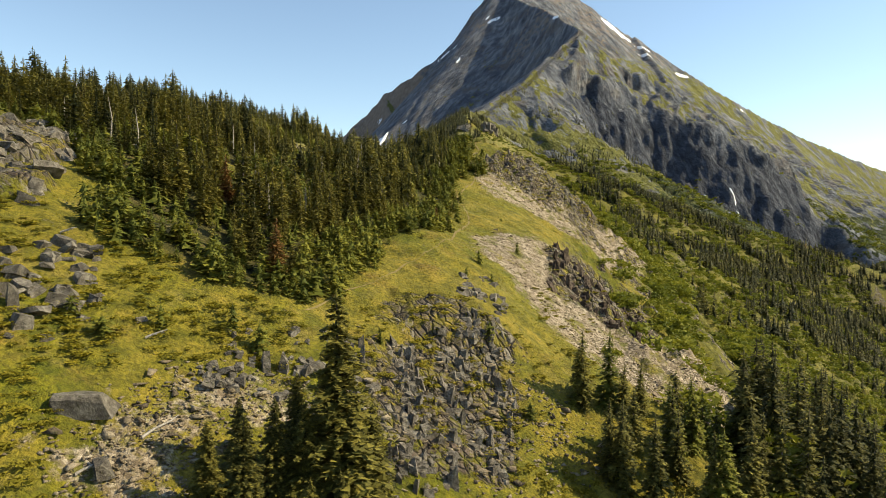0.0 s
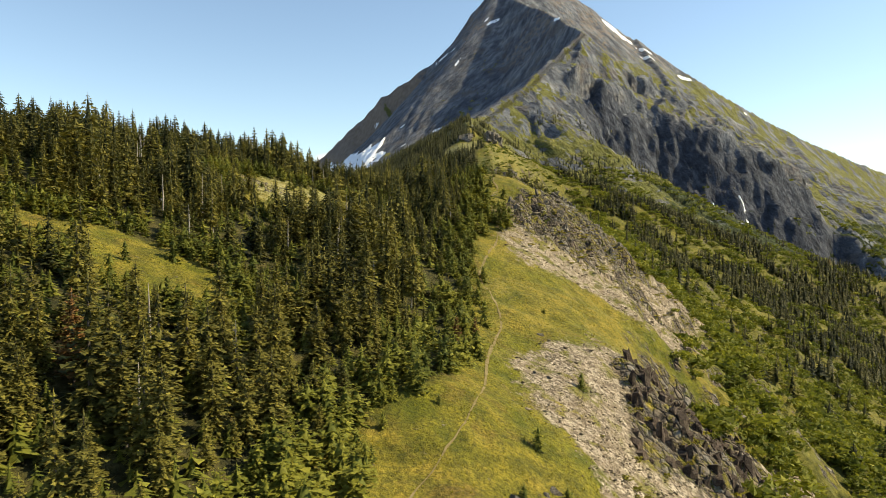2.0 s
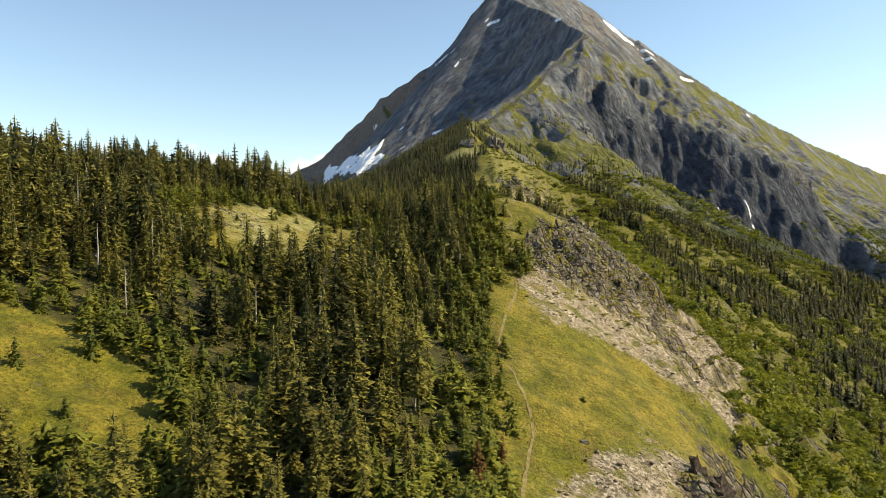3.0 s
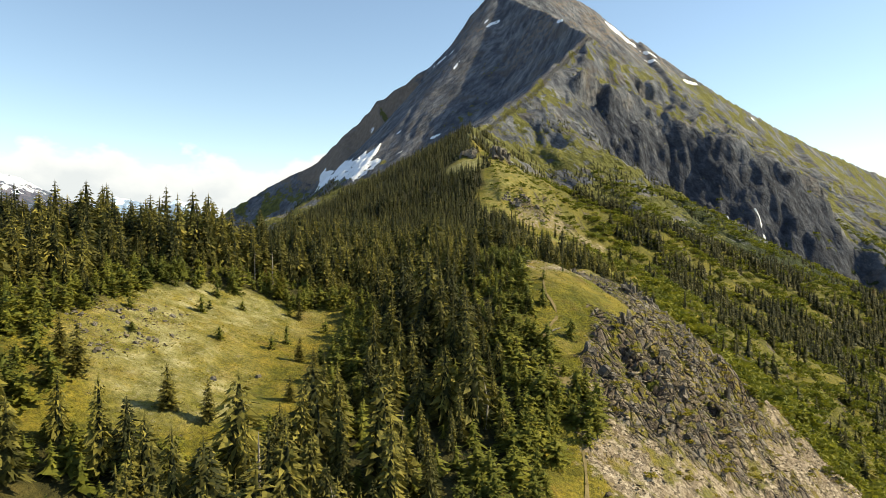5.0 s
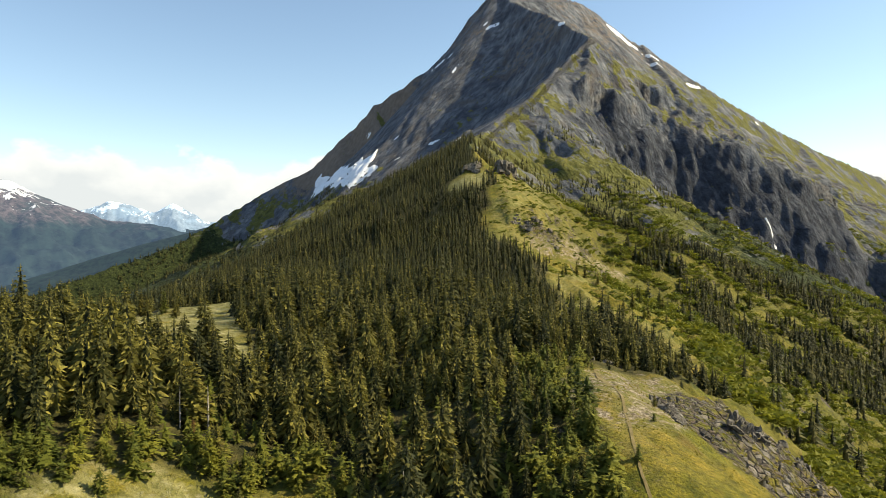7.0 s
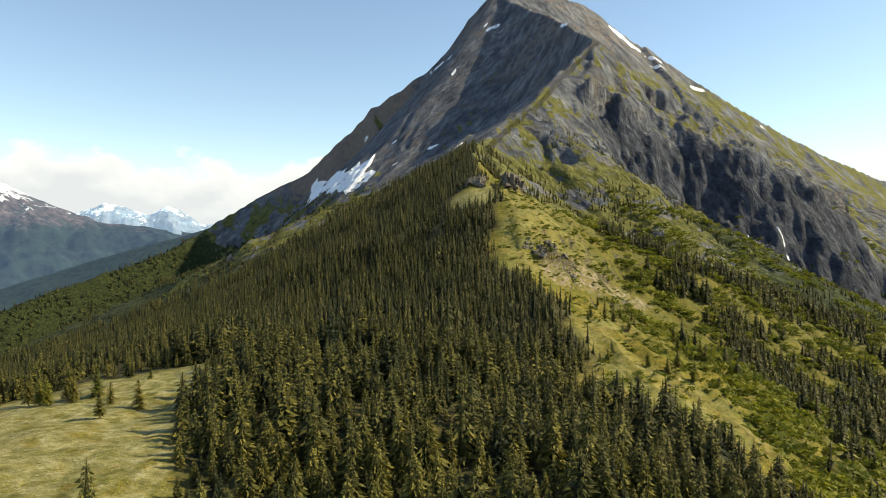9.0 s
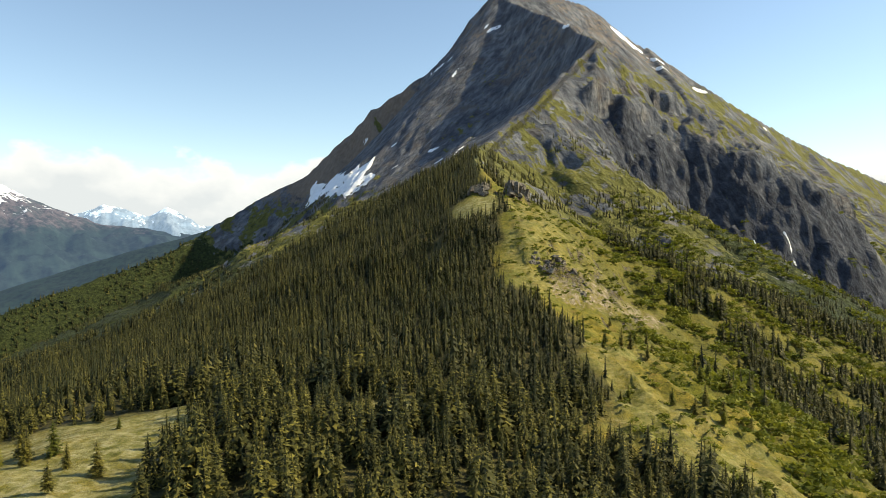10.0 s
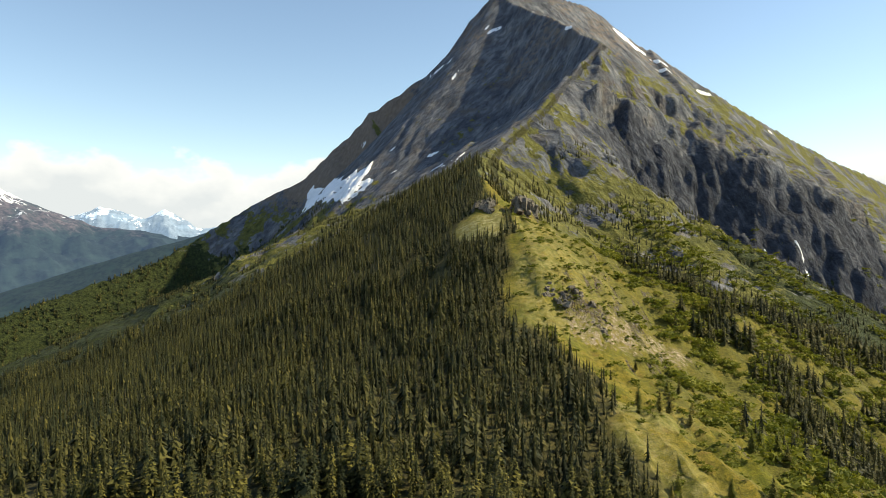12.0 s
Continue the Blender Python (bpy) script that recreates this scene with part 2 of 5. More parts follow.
band.inputs[1].default_value, band.inputs[2].default_value = 0.05, 0.18
band.inputs[3].default_value, band.inputs[4].default_value = 0.30, -0.42
wl.new(sep.outputs[2], band.inputs[0])
cover.operation = "ADD"
# fewer of them on the sun's side
thin, lessen = wn.new("ShaderNodeMapRange"), wn.new("ShaderNodeMath")
thin.inputs[1].default_value, thin.inputs[2].default_value = -0.1, 0.35
thin.inputs[3].default_value, thin.inputs[4].default_value = 0.0, -0.22
wl.new(sep.outputs[0], thin.inputs[0])
lessen.operation = "ADD"
wl.new(band.outputs[0], lessen.inputs[0])
wl.new(thin.outputs[0], lessen.inputs[1])
wl.new(lessen.outputs[0], cover.inputs[0])
wl.new(puff.outputs[0], cover.inputs[1])
edge = wn.new("ShaderNodeMapRange")
edge.inputs[1].default_value, edge.inputs[2].default_value = 0.49, 0.57
wl.new(cover.outputs[0], edge.inputs[0])
shade, tint, blend = wn.new("ShaderNodeMapRange"), wn.new("ShaderNodeMix"), wn.new("ShaderNodeMix")
shade.inputs[1].default_value, shade.inputs[2].default_value = 0.58, 0.80
wl.new(cover.outputs[0], shade.inputs[0])
tint.data_type = blend.data_type = "RGBA"
tint.inputs[6].default_value, tint.inputs[7].default_value = (5.0, 5.1, 5.3, 1), (4.0, 4.25, 4.6, 1)
wl.new(shade.outputs[0], tint.inputs[0])
wl.new(edge.outputs[0], blend.inputs[0])
wl.new(sky.outputs[0], blend.inputs[6])
wl.new(tint.outputs[2], blend.inputs[7])
wl.new(blend.outputs[2], sky_light.inputs[0])
wl.new(sky_light.outputs[0], sky_out.inputs[0])


# ---- materials ----
class Paint:
    """A node material under construction."""

    def __init__(self, name, rough=0.9):
        self.mat = bpy.data.materials.new(name)
        self.mat.use_nodes = True
        self.nodes, self.links = self.mat.node_tree.nodes, self.mat.node_tree.links
        self.shader = self.nodes["Principled BSDF"]
        self.shader.inputs["Roughness"].default_value = rough
        self.shader.inputs["Specular IOR Level"].default_value = 0.25
        self.place = self.nodes.new("ShaderNodeNewGeometry").outputs["Position"]

    def plug(self, socket, value):
        if isinstance(value, (int, float, tuple)):
            socket.default_value = value if not isinstance(value, tuple) or len(value) == 4 or socket.type == "VECTOR" else (*value, 1)
        else:
            self.links.new(value, socket)

    def noise(self, size, detail=4.0, rough=0.55, where=None):
        n = self.nodes.new("ShaderNodeTexNoise")
        n.inputs["Scale"].default_value, n.inputs["Detail"].default_value, n.inputs["Roughness"].default_value = 1 / size, detail, rough
        self.links.new(where or self.place, n.inputs["Vector"])
        return n.outputs[0]

    def cells(self, size, feature="F1", out="Color", where=None):
        n = self.nodes.new("ShaderNodeTexVoronoi")
        n.feature = feature
        n.inputs["Scale"].default_value = 1 / size
        self.links.new(where or self.place, n.inputs["Vector"])
        return n.outputs[out]

    def scaled(self, x, y, z, where=None):
        n = self.nodes.new("ShaderNodeMapping")
        n.inputs["Scale"].default_value = (x, y, z)
        self.links.new(where or self.place, n.inputs[0])
        return n.outputs[0]

    def turned(self, degrees):
        n = self.nodes.new("ShaderNodeMapping")
        n.inputs["Rotation"].default_value = (0, 0, radians(degrees))
        self.links.new(self.place, n.inputs[0])
        return n.outputs[0]

    def ramp(self, value, *stops):
        n = self.nodes.new("ShaderNodeValToRGB")
        for k, (at, colour) in enumerate(stops):
            e = n.color_ramp.elements[k] if k < 2 else n.color_ramp.elements.new(at)
            e.position, e.color = at, (*colour, 1) if isinstance(colour, tuple) else (colour, colour, colour, 1)
        self.links.new(value, n.inputs[0])
        return n.outputs[0]

    def mix(self, amount, a, b, how="MIX"):
        n = self.nodes.new("ShaderNodeMix")
        n.data_type, n.blend_type = "RGBA", how
        self.plug(n.inputs[0], amount)
        self.plug(n.inputs[6], a)
        self.plug(n.inputs[7], b)
        return n.outputs[2]

    def maths(self, how, a, b=0.0):
        n = self.nodes.new("ShaderNodeMath")
        n.operation = how
        self.plug(n.inputs[0], a)
        self.plug(n.inputs[1], b)
        return n.outputs[0]

    def span(self, value, a, b, c=0.0, d=1.0):
        n = self.nodes.new("ShaderNodeMapRange")
        self.plug(n.inputs[0], value)
        for k, v in enumerate((a, b, c, d)):
            n.inputs[k + 1].default_value = v
        return n.outputs[0]

    def attr(self, name):
        n = self.nodes.new("ShaderNodeAttribute")
        n.attribute_name = name
        return n.outputs["Fac"]

    def random(self, island=False):
        if island:
            return self.nodes.new("ShaderNodeNewGeometry").outputs["Random Per Island"]
        return self.nodes.new("ShaderNodeObjectInfo").outputs["Random"]

    def done(self, colour, bump=None, deep=0.1, strength=1.0, leaf=0.0):
        self.plug(self.shader.inputs["Base Color"], colour)
        if bump is not None:
            n = self.nodes.new("ShaderNodeBump")
            n.inputs["Strength"].default_value, n.inputs["Distance"].default_value = strength, deep
            self.links.new(bump, n.inputs["Height"])
            self.links.new(n.outputs[0], self.shader.inputs["Normal"])
        if leaf:
            thin, both = self.nodes.new("ShaderNodeBsdfTranslucent"), self.nodes.new("ShaderNodeMixShader")
            self.plug(thin.inputs[0], colour)
            both.inputs[0].default_value = leaf
            self.links.new(self.shader.outputs[0], both.inputs[1])
            self.links.new(thin.outputs[0], both.inputs[2])
            self.links.new(both.outputs[0], self.nodes["Material Output"].inputs[0])
        return self.mat


def ground_material():
    p = Paint("meadow_scree_and_rock", 0.95)
    broad, mid, fine = p.noise(14, 4), p.noise(2.2, 5, 0.62), p.noise(0.35, 4, 0.65)
    blades = p.noise(0.12, 3, 0.7)
    grass = p.ramp(mid, (0.32, (0.100, 0.092, 0.010)), (0.48, (0.200, 0.166, 0.018)), (0.66, (0.300, 0.222, 0.030)))
    grass = p.mix(p.span(broad, 0.44, 0.60), grass, p.mix(p.span(mid, 0.4, 0.6), (0.092, 0.100, 0.006), (0.180, 0.165, 0.010)))
    grass = p.mix(p.span(p.noise(4.5, 6, 0.65), 0.55, 0.68, 0, 0.6), grass, (0.180, 0.108, 0.028))
    grass = p.mix(p.span(p.noise(8, 6, 0.7), 0.56, 0.68, 0, 0.75), grass, (0.290, 0.225, 0.060))
    grass = p.mix(p.span(fine, 0.38, 0.70, 0.0, 0.8), grass, (0.030, 0.033, 0.005))
    straw = p.ramp(mid, (0.32, (0.150, 0.138, 0.042)), (0.52, (0.272, 0.250, 0.100)), (0.70, (0.410, 0.370, 0.200)))
    straw = p.mix(p.span(fine, 0.45, 0.7, 0.0, 0.6), straw, (0.10, 0.098, 0.018))
    straw = p.mix(p.span(p.noise(0.7, 4, 0.6), 0.56, 0.66, 0, 0.6), straw, (0.44, 0.40, 0.25))
    # brown litter, darkened further with the canopy's shade put into the colour
    floor = p.ramp(mid, (0.35, (0.018, 0.019, 0.006)), (0.5, (0.050, 0.046, 0.012)), (0.66, (0.105, 0.086, 0.026)))
    chips = p.cells(0.30)
    chip_tone = p.nodes.new("ShaderNodeSeparateColor")
    p.links.new(chips, chip_tone.inputs[0])
    scree = p.ramp(chip_tone.outputs[0], (0.0, (0.085, 0.068, 0.050)), (0.5, (0.275, 0.222, 0.160)), (1.0, (0.48, 0.41, 0.31)))
    scree = p.mix(p.span(mid, 0.4, 0.65, 0, 0.6), scree, (0.140, 0.100, 0.060))
    scree = p.mix(p.span(p.noise(3.5, 5, 0.65), 0.52, 0.60, 0, 0.85), scree, grass)
    rock = p.ramp(p.noise(0.9, 8, 0.7, p.scaled(1, 1, 0.45)), (0.3, (0.028, 0.022, 0.017)), (0.5, (0.115, 0.092, 0.070)), (0.7, (0.270, 0.230, 0.180)))
    rock = p.mix(p.span(broad, 0.5, 0.62, 0, 0.4), rock, (0.085, 0.050, 0.036))
    uneven = p.nodes.new("ShaderNodeMix")
    uneven.data_type = "VECTOR"
    uneven.inputs[0].default_value = 0.22
    warp = p.nodes.new("ShaderNodeTexNoise")
    warp.inputs["Scale"].default_value = 1.1
    p.links.new(p.place, warp.inputs["Vector"])
    p.links.new(p.place, uneven.inputs[4])
    p.links.new(warp.outputs["Color"], uneven.inputs[5])
    blocks = p.scaled(1, 1, 0.55, uneven.outputs[1])
    crack, block_tone = p.cells(0.8, "DISTANCE_TO_EDGE", "Distance", blocks), p.nodes.new("ShaderNodeSeparateColor")
    p.links.new(p.cells(0.8, "F1", "Color", blocks), block_tone.inputs[0])
    rock = p.mix(p.span(block_tone.outputs[0], 0.3, 0.95, 0, 0.6), rock, (0.042, 0.036, 0.031))
    rock = p.mix(p.span(block_tone.outputs[1], 0.7, 0.9, 0, 0.6), rock, (0.250, 0.228, 0.195))
    rock = p.mix(p.span(crack, 0.02, 0.09, 0.85, 0.0), rock, (0.010, 0.009, 0.008))
    rock = p.mix(p.span(p.noise(1.8, 5, 0.7), 0.50, 0.58, 0, 0.9), rock, grass)
    colour = p.mix(p.maths("MULTIPLY", p.attr("straw"), p.span(p.noise(3.2, 6, 0.7), 0.38, 0.58, 0.05, 1.0)), grass, straw)
    green = p.ramp(p.noise(1.3, 6, 0.7), (0.35, (0.034, 0.037, 0.007)), (0.5, (0.088, 0.084, 0.013)), (0.68, (0.162, 0.146, 0.026)))
    colour = p.mix(p.maths("MULTIPLY", p.attr("lush"), p.span(broad, 0.36, 0.56, 0.45, 1.0)), colour, green)
    colour = p.mix(p.attr("forest"), colour, floor)
    ragged = p.span(p.noise(1.6, 6, 0.7), 0.3, 0.7, -0.5, 0.5)
    loose = p.span(p.maths("ADD", p.attr("scree"), ragged), 0.35, 0.65)
    hard = p.span(p.maths("ADD", p.attr("rock"), ragged), 0.35, 0.65)
    colour = p.mix(loose, colour, scree)
    colour = p.mix(hard, colour, rock)
    relief = p.maths("ADD", p.maths("MULTIPLY", mid, 1.0), p.maths("ADD", p.maths("MULTIPLY", fine, 0.5), p.maths("MULTIPLY", blades, 0.25)))
    split = p.maths("MULTIPLY", hard, p.maths("ADD", p.span(crack, 0.0, 0.2, -0.9, 0.0), p.maths("MULTIPLY", block_tone.outputs[2], 0.9)))
    return p.done(colour, p.maths("ADD", relief, split), 0.5)


def mountain_material():
    p = Paint("mountain_rock_and_turf", 0.95)
    # grain that runs down the fall of each face
    sunny = p.attr("sunny")
    right_way, left_way = p.scaled(1, 0.30, 0.42, p.turned(143)), p.scaled(1, 0.30, 0.42, p.turned(-131))
    vein = p.nodes.new("ShaderNodeMix")
    vein.data_type = "VECTOR"
    p.plug(vein.inputs[0], p.span(sunny, 0.45, 0.55))
    p.links.new(left_way, vein.inputs[4])
    p.links.new(right_way, vein.inputs[5])
    run = vein.outputs[1]
    mid, fine = p.noise(19, 7, 0.64, run), p.noise(5.5, 6, 0.7, run)
    grit, patch = p.noise(2.4, 5, 0.75), p.noise(46, 6, 0.66)
    # rock ramp shifted to blue: the air's haze is put into its colour
    rock = p.ramp(mid, (0.34, (0.044, 0.051, 0.068)), (0.5, (0.118, 0.128, 0.152)), (0.67, (0.255, 0.260, 0.275)))
    rock = p.mix(p.span(fine, 0.46, 0.66, 0, 0.75), rock, (0.030, 0.033, 0.042))
    rock = p.mix(p.span(grit, 0.52, 0.72, 0, 0.5), rock, (0.30, 0.29, 0.275))
    rock = p.mix(p.span(patch, 0.50, 0.62, 0, 0.45), rock, (0.150, 0.122, 0.096))
    brown = p.ramp(fine, (0.3, (0.150, 0.118, 0.096)), (0.7, (0.270, 0.215, 0.172)))
    turf = p.ramp(fine, (0.3, (0.050, 0.058, 0.014)), (0.52, (0.130, 0.128, 0.030)), (0.72, (0.225, 0.204, 0.062)))
    turf = p.mix(p.span(grit, 0.50, 0.66, 0, 0.65), turf, (0.028, 0.034, 0.011))
    # darker rock for the bowl walls: their shade is painted into the colour
    shaded_wall = p.ramp(p.noise(7, 7, 0.7, run), (0.34, (0.020, 0.023, 0.031)), (0.52, (0.050, 0.056, 0.074)), (0.70, (0.130, 0.136, 0.154)))
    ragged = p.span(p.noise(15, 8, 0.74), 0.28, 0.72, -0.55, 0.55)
    rock = p.mix(p.span(p.maths("ADD", p.attr("cliff"), ragged), 0.3, 0.7), rock, shaded_wall)
    colour = p.mix(p.span(p.maths("ADD", p.attr("scree"), ragged), 0.35, 0.7), rock, brown)
    grown = p.maths("ADD", p.attr("turf"), p.maths("ADD", ragged, p.span(fine, 0.3, 0.7, -0.30, 0.30)))
    colour = p.mix(p.span(grown, 0.40, 0.62), colour, turf)
    woods = p.ramp(p.noise(5, 3, 0.7), (0.35, (0.012, 0.020, 0.006)), (0.65, (0.050, 0.062, 0.016)))
    colour = p.mix(p.span(p.maths("ADD", p.attr("forest"), ragged), 0.4, 0.6), colour, woods)
    return p.done(colour, p.maths("ADD", mid, p.maths("ADD", p.maths("MULTIPLY", fine, 0.5), p.maths("MULTIPLY", grit, 0.12))), 11.0)


def foliage_material(name, dark, light, tip, leaf=0.25, old=(0.16, 0.10, 0.04), old_share=0.0):
    """Needles or leaves: one tone a tree (attribute 'tone', darkened as painted shade in crown cores and shrub bases),
    another a spray, and a grain.
    """
    p = Paint(name, 0.75)
    tone, spray = p.attr("tone"), p.random(island=True)
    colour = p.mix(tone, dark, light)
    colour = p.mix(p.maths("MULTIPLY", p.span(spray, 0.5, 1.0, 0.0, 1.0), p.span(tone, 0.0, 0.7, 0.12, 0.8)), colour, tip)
    colour = p.mix(p.span(p.noise(0.25, 3, 0.7), 0.45, 0.75, 0, 0.6), colour, tuple(0.4 * v for v in dark))
    if old_share:
        colour = p.mix(p.span(p.noise(11, 2), 1 - old_share, 1.05 - old_share, 0, 0.8), colour, old)
    return p.done(colour, leaf=leaf)


def bark_material(name, dark, light):
    p = Paint(name, 0.9)
    return p.done(p.ramp(p.noise(0.12, 5, 0.7, p.scaled(1, 1, 0.25)), (0.3, dark), (0.7, light)), p.noise(0.05), 0.03)


def rock_material(name, dark, mid, light, size=0.8, loose=False):
    p = Paint(name, 0.85)
    tone = p.random(loose)
    base = p.ramp(p.maths("ADD", p.noise(size, 8, 0.7), p.span(tone, 0, 1, -0.22, 0.22) if loose else 0.0), (0.3, dark), (0.5, mid), (0.72, light))
    base = p.mix(p.span(p.noise(size * 0.3, 3), 0.58, 0.68, 0, 0.6), base, (0.10, 0.10, 0.04))
    if not loose:
        crack = p.cells(size * 0.75, "DISTANCE_TO_EDGE", "Distance", p.scaled(1, 1, 0.5))
        base = p.mix(p.span(crack, 0.0, 0.05, 0.30, 0.0), base, tuple(0.3 * v for v in dark))
    base = p.mix(p.span(tone, 0, 1, 0, 0.4), base, dark)
    return p.done(base, p.noise(size * 0.4, 8, 0.75), 0.30)


def plain_material(name, dark, light, size, rough=0.9):
    p = Paint(name, rough)
    return p.done(p.ramp(p.noise(size, 5, 0.6), (0.35, dark), (0.65, light)), p.noise(size * 0.2, 4), size * 0.05)


GROUND, MOUNTAIN = ground_material(), mountain_material()
NEEDLES = foliage_material("spruce_needles", (0.018, 0.025, 0.008), (0.182, 0.162, 0.030), (0.335, 0.286, 0.056), 0.22, (0.17, 0.10, 0.03), 0.27)
# darker copy for far trees, slightly bluer for haze put into the colour
FAR_NEEDLES = foliage_material("far_spruce_needles", (0.010, 0.017, 0.006), (0.122, 0.110, 0.022), (0.240, 0.205, 0.044), 0.15, (0.15, 0.09, 0.03), 0.27)
YOUNG = foliage_material("young_spruce_needles", (0.075, 0.092, 0.014), (0.215, 0.212, 0.026), (0.325, 0.302, 0.047), 0.28)
BROWN = foliage_material("withered_needles", (0.12, 0.06, 0.02), (0.22, 0.11, 0.03), (0.28, 0.16, 0.05), 0.2)
LEAVES = foliage_material("shrub_leaves", (0.092, 0.112, 0.012), (0.232, 0.232, 0.022), (0.335, 0.320, 0.042), 0.4)
HEATH = foliage_material("heath_leaves", (0.150, 0.138, 0.012), (0.270, 0.222, 0.018), (0.330, 0.275, 0.030), 0.4)
BARK = bark_material("spruce_bark", (0.050, 0.040, 0.030), (0.150, 0.125, 0.100))
GREY_WOOD = bark_material("weathered_grey_wood", (0.16, 0.14, 0.12), (0.40, 0.37, 0.33))
DEAD_BARK = bark_material("dead_spruce_bark", (0.16, 0.14, 0.12), (0.40, 0.36, 0.31))
BROWN_ROCK = rock_material("dark_brown_rock", (0.026, 0.018, 0.013), (0.085, 0.058, 0.042), (0.210, 0.160, 0.120))
ROCK = rock_material("grey_rock", (0.042, 0.036, 0.030), (0.165, 0.144, 0.118), (0.380, 0.345, 0.290))
SNOW = plain_material("old_snow", (0.74, 0.76, 0.80), (0.86, 0.87, 0.89), 9.0, 0.6)


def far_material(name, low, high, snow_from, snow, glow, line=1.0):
    """Far land, with the air's haze painted on as bluish colour and glow."""
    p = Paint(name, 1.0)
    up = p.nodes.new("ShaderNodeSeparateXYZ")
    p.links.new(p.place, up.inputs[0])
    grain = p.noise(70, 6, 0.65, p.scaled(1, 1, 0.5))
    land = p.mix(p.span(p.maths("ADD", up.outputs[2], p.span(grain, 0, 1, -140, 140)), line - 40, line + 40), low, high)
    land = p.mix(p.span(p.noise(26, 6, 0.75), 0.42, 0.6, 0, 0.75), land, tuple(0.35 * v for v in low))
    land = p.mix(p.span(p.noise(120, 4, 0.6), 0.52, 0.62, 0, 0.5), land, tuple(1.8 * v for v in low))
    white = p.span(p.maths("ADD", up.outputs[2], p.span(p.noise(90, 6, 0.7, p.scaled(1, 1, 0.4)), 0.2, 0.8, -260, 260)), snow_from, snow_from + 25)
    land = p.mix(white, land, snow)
    # the haze: a bluish emission, stronger on the snow
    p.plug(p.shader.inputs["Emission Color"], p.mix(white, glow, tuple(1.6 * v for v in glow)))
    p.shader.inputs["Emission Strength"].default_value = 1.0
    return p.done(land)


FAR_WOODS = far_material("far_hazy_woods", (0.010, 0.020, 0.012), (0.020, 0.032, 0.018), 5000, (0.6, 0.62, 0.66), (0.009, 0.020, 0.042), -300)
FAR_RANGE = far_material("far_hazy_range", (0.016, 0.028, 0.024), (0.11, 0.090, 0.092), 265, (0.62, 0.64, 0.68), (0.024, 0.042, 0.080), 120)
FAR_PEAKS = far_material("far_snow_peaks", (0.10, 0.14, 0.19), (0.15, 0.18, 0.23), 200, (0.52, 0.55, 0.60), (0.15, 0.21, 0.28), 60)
TRAIL = plain_material("trodden_earth", (0.130, 0.100, 0.036), (0.205, 0.160, 0.075), 0.6)


# ---- meshes out of arrays ----
def mesh_from(name, verts, tris, material, quads=None, attrs=None, smooth_faces=False):
    me = bpy.data.meshes.new(name)
    verts = np.asarray(verts, np.float32)
    tris = np.zeros((0, 3), np.int32) if tris is None else np.asarray(tris, np.int32)
    quads = np.zeros((0, 4), np.int32) if quads is None else np.asarray(quads, np.int32)
    me.vertices.add(len(verts))
    me.vertices.foreach_set("co", verts.ravel())
    loops = np.concatenate([tris.ravel(), quads.ravel()])
    me.loops.add(len(loops))
    me.loops.foreach_set("vertex_index", loops)
    me.polygons.add(len(tris) + len(quads))
    starts = np.concatenate([np.arange(len(tris)) * 3, len(tris) * 3 + np.arange(len(quads)) * 4])
    me.polygons.foreach_set("loop_start", starts.astype(np.int32))
    me.update(calc_edges=True)
    for key, values in (attrs or {}).items():
        me.attributes.new(key, "FLOAT", "POINT").data.foreach_set("value", np.asarray(values, np.float32))
    if smooth_faces:
        me.polygons.foreach_set("use_smooth", np.ones(len(me.polygons), bool))
    me.materials.append(material)
    me.validate()
    return me


def part(name, me, parent, label=""):
    ob = new(name, me)
    ob.parent = parent
    return tagged(ob, label)


def root(name, place, label, category, group="", turn=0.0, size=1.0, kind=""):
    ob = new(name)
    ob.empty_display_size = 0.3
    ob.matrix_basis = Matrix.LocRotScale(place, Euler((0, 0, turn)), (size,) * 3)
    return tagged(ob, label, category, group, kind)


# ---- ground: fans round a point behind the start, finer ahead ----
ahead = np.radians(np.concatenate([np.arange(-180, -60, 6), np.arange(-60, -42, 1.5), np.linspace(-42, 42, 471), np.arange(43.5, 60, 1.5), np.arange(60, 180, 6)]))
reach = [26.0]
while reach[-1] < 4700:
    r = reach[-1]
    reach.append(r * (1.0085 if r < 260 else 1.0125 if r < 800 else 1.0038 if r < 2050 else 1.006 if r < 2700 else 1.04) + 0.04)
reach = np.array(reach)
HUB = (0.0, -30.0)
RR, AA = np.meshgrid(reach, ahead, indexing="ij")
GX, GY = (HUB[0] + RR * np.sin(AA)).ravel(), (HUB[1] + RR * np.cos(AA)).ravel()
GZ = height(GX, GY)
rings, spokes = RR.shape
index = np.arange(rings * spokes).reshape(rings, spokes)
around = np.roll(index, -1, axis=1)
cells_q = np.stack([index[:-1], around[:-1], around[1:], index[1:]], -1).reshape(-1, 4)[:, ::-1]

